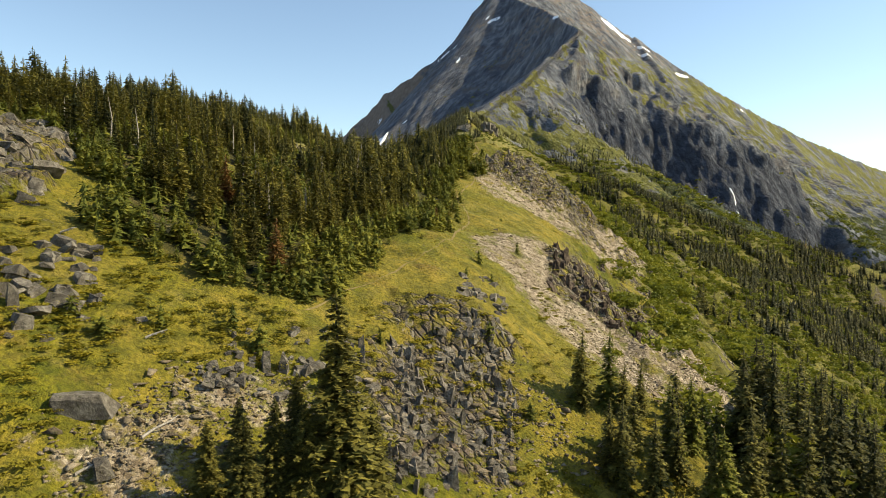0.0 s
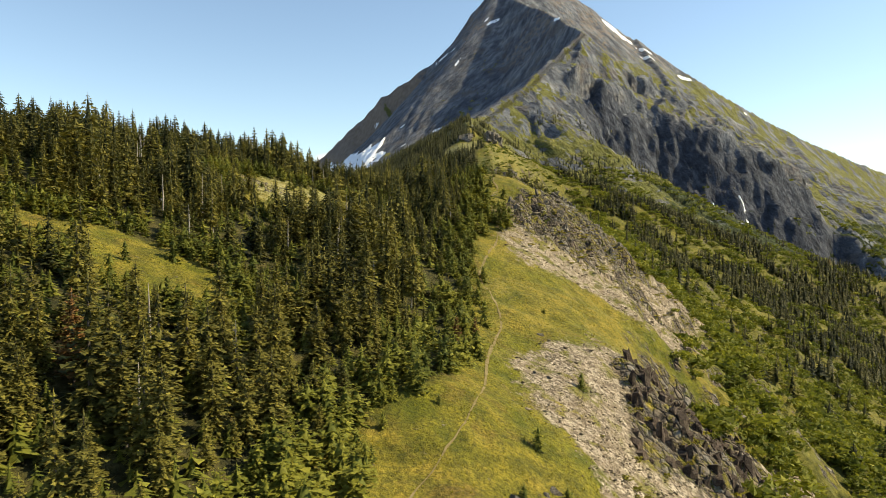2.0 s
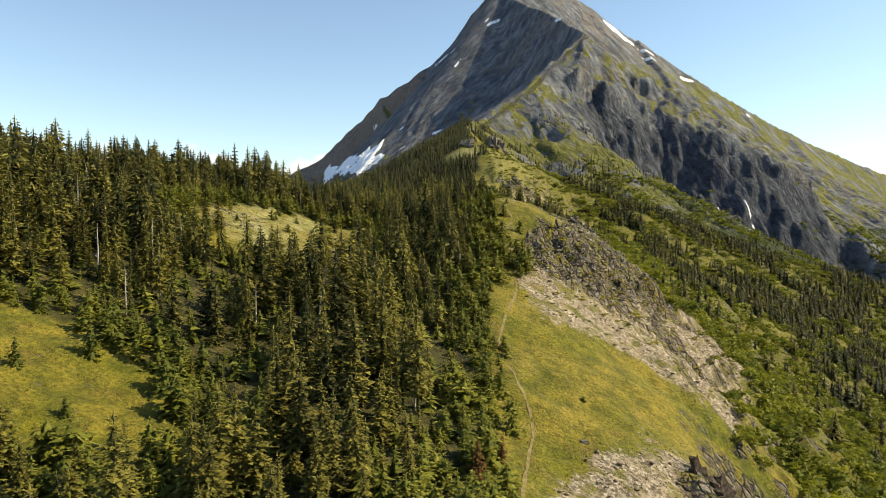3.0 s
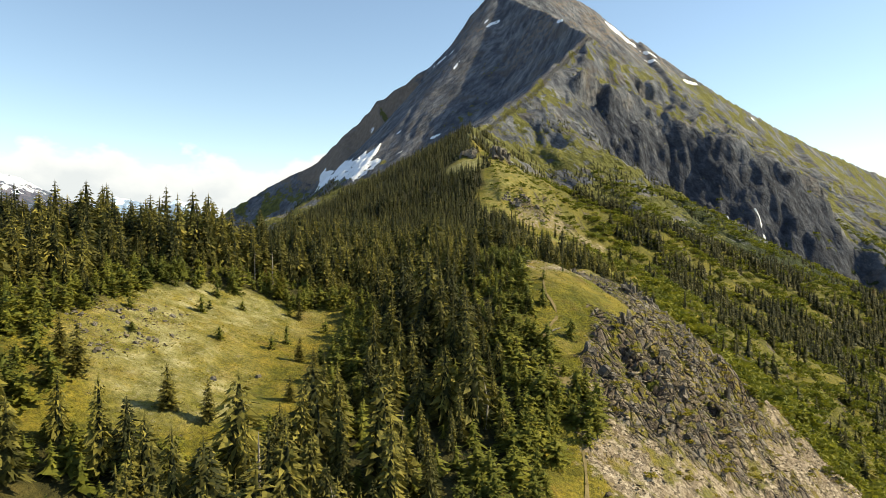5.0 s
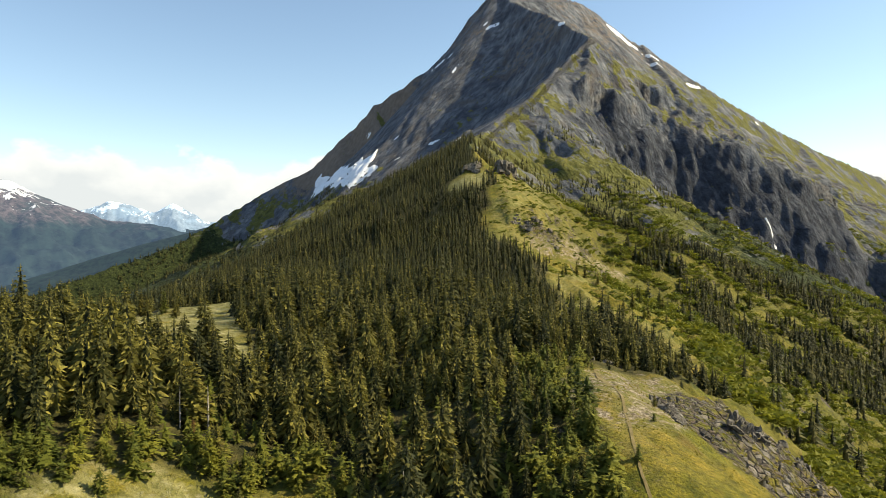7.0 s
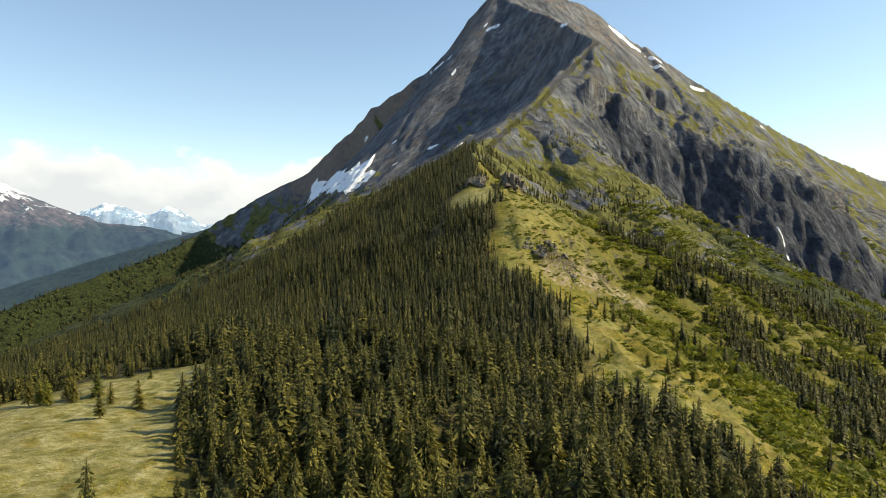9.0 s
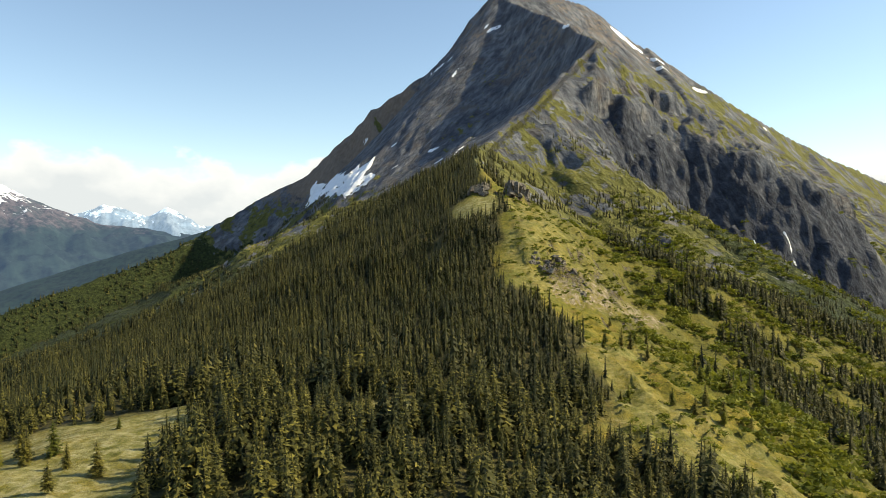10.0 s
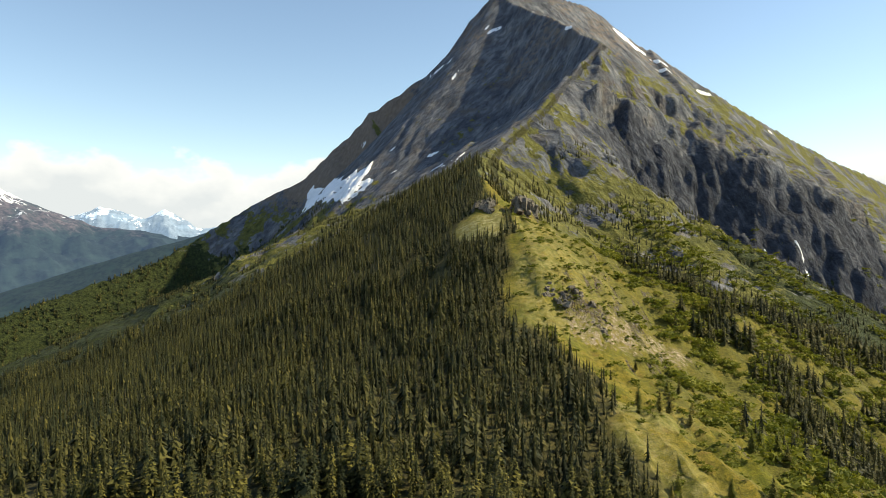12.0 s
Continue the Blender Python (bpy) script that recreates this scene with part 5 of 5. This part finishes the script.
outcrop("broken grey columnar cliff below the meadow's rim", -10, 9, 47, 75, 300, (0.5, 1.4), COLUMNS + BLOCKS + SLABS[:3], 1,
        within([(-9, 60), (-4, 65), (2, 70), (6, 73), (7.5, 66), (5, 54), (-4, 48), (-7, 54)], 4.0), 0.46, 0.13)
outcrop("dark brown crag standing above the scree", 15, 43, 100, 137, 300, (0.6, 1.7), BROWN_BLOCKS + BROWN_SLIVERS, 2,
        within([(16, 102), (22, 104), (28, 103), (41, 127), (39, 133), (31, 134), (21, 123), (19, 113)]), 0.50, 0.22)
outcrop("grey broken rock face beside the footpath", 10, 52, 163, 226, 300, (0.4, 1.3), COLUMNS[:3] + BLOCKS, 3,
        within([(10, 166), (18, 164), (29, 176), (40, 198), (50, 222), (42, 220), (30, 204), (22, 193), (13, 180)], 6.0), 0.55, 0.3)
outcrop("grey rock band at the meadow's edge", 17, 62, 200, 264, 280, (0.4, 1.4), BLOCKS + COLUMNS[:2], 4,
        within([(18, 209), (26, 201), (40, 214), (56, 246), (60, 262), (50, 262), (30, 230), (18, 217)], 5.0), 0.42, 0.3)
outcrop("weathered grey rocks on the forested hillside", -56, -36, 56, 90, 110, (0.9, 2.2), BLOCKS + SLABS, 5,
        within([(-52, 66), (-40, 56), (-37, 62), (-42, 72), (-48, 88), (-55, 84)]), 0.32, 0.3)
outcrop("pale grey rocks in the heath", -36, -25, 42, 60, 60, (0.5, 1.5), BLOCKS + SLABS, 6, within([(-35, 46), (-29, 43), (-26, 50), (-30, 58), (-34, 58)]), 0.2, 0.3)
outcrop("broken rocks half hidden in heath", -20, -8, 46, 62, 90, (0.3, 1.0), BLOCKS + SLABS, 7, within([(-19, 48), (-12, 47), (-9, 54), (-11, 60), (-17, 55)]), 0.2, 0.3)
outcrop("small crag on the far grassy slope", 30, 62, 466, 492, 80, (0.9, 2.4), BLOCKS, 8, within([(31, 480), (40, 474), (54, 468), (60, 478), (50, 490), (36, 488)], 6), 0.25, 0.3)
outcrop("grey rocky top of the wooded knoll", 8, 30, 598, 612, 40, (2.0, 5.0), BLOCKS, 9, within([(9, 600), (20, 598), (29, 602), (26, 611), (12, 611)], 8), 0.1, 0.3)
outcrop("dark rock tower on the knoll", 36, 50, 596, 612, 36, (2.5, 6.0), BLOCKS + COLUMNS[:2], 10, within([(37, 600), (44, 597), (49, 603), (45, 611), (38, 610)], 8), 0.0, 0.25)
outcrop("rocky patch on the sunny glade", -48, -30, 160, 184, 70, (0.2, 0.6), BLOCKS + SLABS, 11, within([(-47, 163), (-38, 160), (-33, 172), (-37, 183), (-44, 180)], 4), 0.2, 0.3)
outcrop("rock outcrop at the meadow's rim", 2, 9, 76, 88, 46, (0.4, 1.3), BLOCKS + SLABS, 12, within([(2.5, 78), (6, 77), (8, 83), (6, 87), (3, 84)]), 0.38, 0.3)
outcrop("rock ledge above the grassy slope", 8, 24, 232, 262, 30, (0.6, 1.4), BLOCKS, 13, within([(12, 236), (22, 240), (22, 256), (14, 250)], 5), 0.2, 0.3)


def boulder(x, y, size, form, label, turn, squash=(1, 1, 1), sunk=0.18, tilt=0.0):
    z = float(height(x, y)[0])
    ob = new("boulder", form)
    ob.matrix_basis = Matrix.LocRotScale((x, y, z + size * squash[2] * (0.3 - sunk)), Euler((tilt, tilt * 0.5, turn)), [size * s for s in squash])
    tagged(ob, label, "boulder", "boulders on the slope")


boulder(-22.7, 41.0, 3.0, BLOCKS[2], "large flat-topped grey boulder in the heath", 0.4, (1.15, 0.75, 0.62), 0.08, 0.12)
boulder(-28.9, 52.6, 1.5, BLOCKS[1], "pale grey boulder on the heath slope", 1.2)
boulder(-29.8, 53.4, 0.9, BLOCKS[3], "small grey boulder on the heath slope", 0.2)
boulder(-20.1, 38.2, 1.4, SLABS[2], "pale grey boulder on bare earth", 2.2, (1, 0.8, 1.5))
boulder(-14.1, 52.0, 1.5, COLUMNS[0], "upright pale grey boulder beside spruces", 0.4, (1.1, 1, 1))
boulder(-12.8, 52.6, 1.3, COLUMNS[2], "upright pale grey boulder beside spruces", 1.4)
boulder(-23.5, 50.9, 0.7, SLABS[0], "small pale boulder on the heath", 0.9)
boulder(-30.6, 46.5, 1.6, COLUMNS[4], "grey pointed boulder among heath", 0.6)
boulder(-32.2, 47.5, 1.8, BLOCKS[4], "grey blocky boulder among heath", 2.6)
boulder(9.6, 120.5, 0.7, SLABS[3], "small pale boulder on the meadow", 0.3)
boulder(-28.5, 167, 0.6, BLOCKS[0], "small dark boulder on the glade", 0.3)
boulder(-25, 171, 0.6, BLOCKS[2], "small dark boulder on the glade", 1.3)

# loose stones on the screes


def stones_on(name, poly, count, sizes, seed, material, label):
    r = np.random.default_rng(seed)
    c = np.array(poly, float)
    x = r.uniform(c[:, 0].min() - 2, c[:, 0].max() + 2, count * 6)
    y = r.uniform(c[:, 1].min() - 2, c[:, 1].max() + 2, count * 6)
    keep = np.flatnonzero(r.random(len(x)) < inside(x, y, poly, 3, 3, 61))[:count]
    x, y = x[keep], y[keep]
    z = height(x, y)
    n = len(x)
    shape = r.normal(0, 1, (n, 6, 3))
    shape = shape / np.linalg.norm(shape, axis=2, keepdims=True)
    axes = np.array([(1, 0, 0), (-1, 0, 0), (0, 1, 0), (0, -1, 0), (0, 0, 1), (0, 0, -1)], float)
    shape = (axes[None] + 0.7 * shape) * np.array([1, 0.75, 0.4])
    turn = r.uniform(0, 6.283, n)[:, None]
    size = (r.uniform(*sizes, n) * np.where(r.random(n) < 0.06, 2.4, 1.0))[:, None]
    px = (shape[:, :, 0] * np.cos(turn) - shape[:, :, 1] * np.sin(turn)) * size + x[:, None]
    py = (shape[:, :, 0] * np.sin(turn) + shape[:, :, 1] * np.cos(turn)) * size + y[:, None]
    pz = shape[:, :, 2] * size + z[:, None] + 0.15 * size
    tri = np.array([(0, 2, 4), (2, 1, 4), (1, 3, 4), (3, 0, 4), (2, 0, 5), (1, 2, 5), (3, 1, 5), (0, 3, 5)])
    me = mesh_from(name, np.stack([px, py, pz], -1).reshape(-1, 3), (tri[None] + 6 * np.arange(n)[:, None, None]).reshape(-1, 3), material)
    tagged(new(name, me), label, "stones", kind="stuff")


LOOSE = rock_material("loose_tan_stones", (0.080, 0.062, 0.042), (0.225, 0.176, 0.116), (0.420, 0.348, 0.245), 1.6, True)
stones_on("scree_stones", SCREES[0], 7000, (0.05, 0.16), 601, LOOSE, "loose tan stones covering the scree slope")
stones_on("upper_scree_stones", SCREES[1], 6500, (0.06, 0.20), 602, LOOSE, "loose tan stones covering the upper scree")
stones_on("earth_bank_stones", SCREES[3], 1500, (0.06, 0.24), 603, LOOSE, "loose tan stones on a bare earth bank")
stones_on("lower_scree_stones", SCREES[4], 6000, (0.06, 0.18), 604, LOOSE, "loose tan stones below the meadow rim")
stones_on("cliff_foot_stones", [(-10, 50), (8, 52), (14, 62), (8, 72), (-6, 62)], 900, (0.10, 0.34), 605, LOOSE, "loose broken stones below the cliff")
stones_on("glade_stones", GLADE_STONES, 500, (0.06, 0.20), 607, LOOSE, "small pale stones scattered over the glade")
stones_on("rock_face_stones", [(8, 164), (20, 164), (34, 190), (36, 206), (24, 196)], 900, (0.12, 0.36), 606, LOOSE, "loose broken stones beneath the rock face")


# ---- bleached dead wood ----
def dead_branch(x, y, length, turn, label):
    r = random.Random(int(x * 10))
    z = float(height(x, y)[0]) + 0.12
    spine = [(0, 0, 0), (length * 0.35, 0.05 * length, 0.10), (length * 0.7, -0.03 * length, 0.22), (length, 0.06 * length, 0.25)]
    bm = bmesh.new()

    def limb(points, radii):
        rings_here = []
        for k, (px, py, pz) in enumerate(points):
            rings_here.append([bm.verts.new((px, py + radii[k] * math.cos(a), pz + radii[k] * math.sin(a))) for a in np.arange(6) * math.pi / 3])
        for a, b in zip(rings_here[:-1], rings_here[1:]):
            for s in range(6):
                bm.faces.new((a[s], a[(s + 1) % 6], b[(s + 1) % 6], b[s]))
        bm.faces.new(rings_here[0][::-1])
        bm.faces.new(rings_here[-1])

    limb(spine, [0.11, 0.09, 0.06, 0.02])
    for k in range(3):
        f = 0.25 + 0.22 * k
        limb([(f * length, 0, 0.1 * f), (f * length + 0.25, r.choice((-1, 1)) * 0.22 * length, 0.18 + 0.1 * r.random())], [0.045, 0.012])
    bmesh.ops.recalc_face_normals(bm, faces=bm.faces)
    me = bpy.data.meshes.new("dead_branch")
    bm.to_mesh(me)
    bm.free()
    me.materials.append(GREY_WOOD)
    ob = new("dead_branch", me)
    ob.matrix_basis = pose(x, y, z, 0, -8, turn)
    tagged(ob, label, "dead wood", "dead wood")


dead_branch(-19.0, 41.0, 3.1, 62, "bleached grey dead branch on bare earth")
dead_branch(-22.4, 49.2, 1.6, 30, "bleached grey dead branch in the heath")
dead_branch(-21.2, 37.4, 1.3, 40, "bleached grey root wood on bare earth")
dead_branch(-33.5, 57.5, 1.4, 10, "bleached grey dead branch in the heath")
dead_branch(7.0, 176.5, 2.0, 70, "bleached grey root wood beside the footpath")
dead_branch(8.2, 179.5, 1.6, 20, "bleached grey root wood beside the footpath")


# ---- single conifers and bushes that stand apart ----
tall_bank = bank_of(TALL, "tall_spruce", NEEDLES, (0.40, 0.60))
dark_bank = bank_of(BIG, "dark_spruce", NEEDLES, (0.15, 0.40, 0.25, 0.50, 0.30))
young_bank = bank_of(BIG[:3], "young_spruce", YOUNG, (0.2, 0.6, 0.9))
low_bank = bank_of(LOW, "spruce_bush", YOUNG, (0.1, 0.5, 0.3))
brown_bank = bank_of(BIG[1:3], "withered_spruce", BROWN, (0.3, 0.7))
snag_bank = [(mesh_from("dead_spruce_trunk", *snag(s), DEAD_BARK), None) for s in range(4)]
pick = random.Random(9)


def single(x, y, tall, bank, name, label, category="tree", group="", width=1.0, sunk=0.0):
    z = float(height(x, y)[0]) - sunk
    return plant(name, pick.randrange(len(bank)), (x, y, z), tall, width * pick.uniform(0.9, 1.1), pick.uniform(0, 6.28), bank, label, category, group)


for x, y, tall, wide in ((-6.6, 41.5, 16.5, 1.1), (-11.2, 36.5, 9.2, 0.95), (-8.4, 40.0, 9.0, 1.1), (-4.6, 43.5, 9.5, 1.0), (-13.8, 38.0, 6.0, 1.1), (-1.4, 40.0, 6.5, 1.0), (-9.6, 43.0, 8.0, 1.1), (-6.0, 38.5, 7.5, 1.0), (-12.6, 40.4, 6.5, 1.1), (-10.3, 39.8, 8.0, 1.0), (-7.6, 37.0, 7.0, 1.1)):
    single(x, y, tall, tall_bank, "spruce_tree", "dark green spruce tree on the slope below the meadow", group="slope spruces", width=wide, sunk=0.3)
for k in range(34):
    x, y = pick.uniform(14, 33), pick.uniform(57, 72)
    single(x, y, pick.uniform(5.0, 9.0), big_bank[0:3:2] if k % 3 else young_bank, "spruce_tree", "dark green spruce tree below the scree", group="slope spruces", width=1.05, sunk=0.3)
for k in range(84):
    x, y = pick.uniform(30, 64), pick.uniform(60, 96)
    if x < 0.5 * y + 22 and inside(x, y, SCREES[4], 1.0) < 0.3:
        single(x, y, pick.uniform(7.5, 13.0), dark_bank, "spruce_tree", "tall dark spruce tree low on the slope", group="slope spruces", width=0.95, sunk=0.4)
for k in range(14):
    x, y = pick.uniform(36, 66), pick.uniform(100, 130)
    if inside(x, y, SCREES[4], 1.0) < 0.3 and inside(x, y, SCREES[0], 1.0) < 0.3:
        single(x, y, pick.uniform(6, 11), dark_bank, "spruce_tree", "dark spruce tree low on the slope", group="slope spruces", width=1.0, sunk=0.4)

for x, y, tall, wide in ((-7.7, 84.5, 1.3, 0.9), (5.0, 91.3, 2.3, 0.8), (12.3, 108.9, 2.1, 1.0), (11.4, 129.0, 0.8, 1.3), (-25.0, 184.5, 2.8, 0.75), (-37.2, 194.4, 2.6, 0.95), (-33.2, 193.0, 1.6, 1.0), (-36.3, 188.6, 1.3, 1.2), (-21.4, 192.8, 2.2, 0.9), (-19.5, 177.5, 2.4, 1.0), (-27.5, 197.0, 1.4, 1.3), (-42.0, 178.0, 1.6, 1.4), (-38.6, 171.0, 1.2, 1.6),
                         (-22.0, 51.0, 2.4, 0.8), (-15.0, 53.5, 2.8, 0.9), (-17.5, 54.5, 2.2, 1.1), (-24.8, 47.6, 1.8, 1.4), (-27.5, 48.5, 1.6, 1.5), (10.6, 178.8, 3.0, 0.9), (9.9, 195.0, 1.6, 0.9), (14.6, 205.0, 1.0, 1.0),
                         (-36.0, 108.0, 2.4, 0.9), (-30.0, 104.0, 1.6, 1.0), (-42.0, 109.0, 2.8, 0.8), (-27.0, 100.0, 2.2, 1.0), (-33.0, 113.0, 3.0, 0.8), (-36.5, 186.0, 2.6, 1.0), (-31.5, 178.0, 1.8, 1.1), (-26.0, 181.0, 2.0, 1.0), (-41.0, 158.0, 3.4, 1.1), (-43.5, 162.0, 3.0, 1.1), (-38.0, 155.0, 3.2, 1.2),
                         (5.0, 70.0, 2.2, 0.9), (3.0, 84.5, 1.2, 1.0), (6.4, 86.0, 1.4, 1.0), (8.6, 64.0, 1.8, 1.3), (-9.5, 83.5, 1.4, 1.2), (-19.0, 60.5, 2.0, 1.0), (-3.0, 92.5, 0.9, 1.0)):
    single(x, y, tall, low_bank, "spruce_bush", "low bushy green spruce standing in open grass", "bush", "spruce bushes", wide)
for x, y, tall in ((-30.1, 201.6, 5.0), (-34.6, 210, 8.0), (-29, 157, 4.2), (-25.5, 157, 4.0), (-37.5, 158, 5.0), (-40, 160, 4.5), (-26, 197, 3.4), (-30, 203, 5), (-22, 178, 3.2), (-20.5, 166, 3.0), (-19, 171, 4), (17, 212, 1.6),
                   (-84, 300, 5.5), (-80, 302, 6), (-78, 298, 4.5), (-90, 304, 7), (-66, 284, 5), (-72, 318, 3), (-82.5, 305, 7), (-86, 301, 5.5), (-76, 303, 6.5), (-63, 292, 6), (-70, 296, 4.5), (52, 345, 5.0), (56, 349, 6.0), (49, 352, 4.5), (62, 352, 5.5), (58, 343, 4.5), (66, 346, 6.0), (40, 384, 4), (46, 386, 6.5), (50, 390, 6),
                   (54, 386, 5.5), (44, 397, 6), (60, 400, 5), (70, 386, 6.5), (74, 390, 7), (78, 384, 6), (72, 395, 5.5), (80, 392, 6.5), (64, 430, 4.5), (70, 436, 5), (60, 450, 4.5), (38, 352, 3.5), (34, 345, 3), (-6, 62.5, 1.6)):
    single(x, y, tall, big_bank if pick.random() < 0.6 else young_bank, "spruce_tree", "free-standing green spruce tree in open grass", group="free-standing spruces", width=1.25, sunk=0.1)
for x, y, tall in ((-1.2, 109.0, 3.6), (-17.0, 66.5, 6.2), (-27, 82, 6.5), (-33, 205, 3.5), (1.0, 112, 2.6)):
    single(x, y, tall, brown_bank, "withered_spruce", "withered rust-brown spruce at the forest edge", group="withered spruces", width=1.1)
for k in range(190):
    row = near_trees[pick.randrange(len(near_trees))]
    if row[1] < 215 and row[0] > -70 and woods_depth(row[None])[0] > 7:
        single(row[0] + 1.1, row[1] - 0.6, pick.uniform(4.0, 6.6), snag_bank, "dead_spruce", "bare grey dead spruce trunk in the forest", group="dead spruces", width=1.6)

# ---- low growth ----
def wood_edge(x, y):
    """The outer few metres of the woods, where the trees stay low."""
    w = inside(x, y, EDGE_OF_WOODS, 7.0, 1.5)
    for glade in GLADES[:1] + GLADES[3:]:
        w = w * (1 - inside(x, y, glade, 5.0, 1.5, 57))
    return smooth(0.14, 0.34, w) * smooth(0.99, 0.8, w)


edge_rows = scatter(-52, 16, 58, 236, 1.55, lambda x, y: 0.7 * wood_edge(x, y) * in_sight(x, y), 309)
stand("forest_edge_growth", [c for c, _ in LOW], edge_rows, np.random.default_rng(31).uniform(1.2, 3.8, len(edge_rows)), np.random.default_rng(32).uniform(0.8, 1.4, len(edge_rows)), YOUNG,
      "low bright green spruce growth along the forest edge", "bushes", tree_tones(edge_rows, 33), 34)


def heath_here(x, y):
    d = smooth(-0.35, 0.15, fbm(x, y, 7, 511, 3)) * inside(x, y, [(-46, 34), (-8, 34), (-8, 50), (-14, 60), (-40, 62)], 2)
    d = np.maximum(d, 0.8 * smooth(0, 0.4, fbm(x, y, 6, 512, 3)) * inside(x, y, [(-8, 50), (20, 54), (24, 70), (14, 92), (6, 78), (10, 66), (2, 56)], 2))
    d = np.maximum(d, 0.75 * smooth(-0.2, 0.2, fbm(x, y, 3, 513, 2)) * inside(x, y, [(-10, 56), (0, 53), (7, 58), (8, 68), (4, 77), (-1, 74), (-9, 64)], 2))
    d = np.maximum(d, 0.22 * smooth(0, 0.3, fbm(x, y, 4, 514, 2)) * inside(x, y, [(9, 96), (20, 92), (44, 110), (60, 140), (40, 138), (22, 120)], 3))
    d = np.maximum(d, 0.22 * smooth(-0.1, 0.3, fbm(x, y, 4, 515, 3)) * inside(x, y, [(10, 160), (26, 158), (60, 190), (70, 235), (40, 225), (18, 190)], 3))
    return d * (1 - inside(x, y, SCREES[3], 1.5)) * 0.9


heath = scatter(-46, 72, 34, 236, 0.9, heath_here, 310)
stand("heath_shrubs", BUSH_FAR, heath, np.random.default_rng(35).uniform(0.16, 0.48, len(heath)), np.full(len(heath), 2.6), HEATH, "low yellow-green heath shrubs on the slope", "shrubs", tree_tones(heath, 36), 37)


def tuft(seed):
    r = random.Random(seed)
    v, t = [], []
    for k in range(7):
        a, n, w = r.uniform(0, 6.28), len(v), 0.10
        ox, oy = r.uniform(-.3, .3), r.uniform(-.3, .3)
        v += [(ox - w * math.sin(a), oy + w * math.cos(a), 0), (ox + w * math.sin(a), oy - w * math.cos(a), 0), (ox + r.uniform(.1, .5) * math.cos(a), oy + r.uniform(.1, .5) * math.sin(a), r.uniform(.6, 1))]
        t.append((n, n + 1, n + 2))
    return np.array(v), np.array(t), np.ones(len(v))


def open_grass(x, y):
    d = (1 - woods_at(x, y)) * smooth(1.0, 0.7, slope_at(x, y)) * in_sight(x, y)
    for poly in SCREES[:2]:
        d = d * (1 - inside(x, y, poly, 2))
    return d * smooth(-0.3, 0.3, fbm(x, y, 4, 521, 3)) * 0.8


grass_rows = scatter(-60, 34, 50, 232, 0.62, open_grass, 311)
stand("grass_tufts", [tuft(s) for s in range(4)], grass_rows, np.random.default_rng(38).uniform(0.08, 0.24, len(grass_rows)), np.full(len(grass_rows), 1.3), HEATH, "tufts of yellow-green grass on the meadow", "grass", tree_tones(grass_rows, 39), 40)


# ---- snow ----
snow_patch([(-133, 1433, 35.5), (-149, 1441, 35.7), (-180, 1453, 36.1), (-228, 1526, 38.2), (-296, 1780, 45.6)], "large white snowfield low on the shaded face")
snow_patch([(-116, 1404, 15.3), (-137, 1409, 15.3), (-161, 1405, 15.3), (-177, 1405, 15.3)], "white tongue of snow beside the snowfield")
snow_patch([(-41, 974, 3.9), (-50, 966, 3.9), (-52, 842, 3.2)], "white snow patch above the forest edge")
snow_patch([(-74, 1408, 3.1), (-86, 1404, 3.1)], "small snow patch in a gully")
snow_patch([(3, 1407, 4.1), (-19, 1404, 4.1)], "narrow snow patch in a gully")
snow_patch([(14, 1026, 2.1), (4, 1303, 2.8), (-13, 1315, 2.8)], "narrow snow streak in a gully")
snow_patch([(30, 1046, 2.1), (17, 1018, 2.1)], "narrow snow streak in a gully")
snow_patch([(17, 1692, 5.1), (2, 1692, 5.1), (-13, 1793, 5.4)], "snow patch beneath the skyline ridge")
snow_patch([(35, 1688, 3.8), (24, 1676, 3.8)], "snow patch beneath the skyline ridge")
snow_patch([(47, 1619, 4.8), (32, 1599, 4.7)], "snow patch on the shaded face")
snow_patch([(149, 1695, 4.4), (131, 1691, 4.4), (113, 1688, 4.4)], "snow streak below the summit")
snow_patch([(120, 1712, 3.2), (109, 1704, 3.2)], "small snow streak below the summit")
snow_patch([(-175, 1776, 4.0), (-164, 1764, 4.0)], "small snow patch on the shaded face")
snow_patch([(-80, 1481, 3.3), (-91, 1481, 3.3)], "small snow patch on the shaded face")
snow_patch([(448, 1867, 15.6), (481, 1902, 15.9), (506, 1897, 15.9), (540, 1912, 16.0)], "long white snowfield under the skyline ridge")
snow_patch([(542, 1884, 5.7), (557, 1859, 5.6), (587, 1879, 5.7)], "narrow snow patch under the skyline ridge")
snow_patch([(540, 1835, 6.9), (554, 1819, 6.9), (573, 1810, 6.8)], "white snow patch under the skyline ridge")
snow_patch([(650, 1856, 7.0), (671, 1859, 7.1), (691, 1859, 7.1)], "white snow patch under the skyline ridge")
snow_patch([(248, 1496, 4.4), (254, 1464, 4.3)], "small snow patch on the summit slope")
snow_patch([(472, 1092, 1.7), (479, 1084, 1.6), (484, 1063, 1.6)], "old snow and foam in a steep gully")
snow_patch([(434, 1092, 1.9), (437, 1084, 1.9), (444, 1080, 1.8)], "old snow in a steep gully")
snow_patch([(845, 1878, 5.7), (849, 1870, 5.7)], "small snow patch on the sunny face")
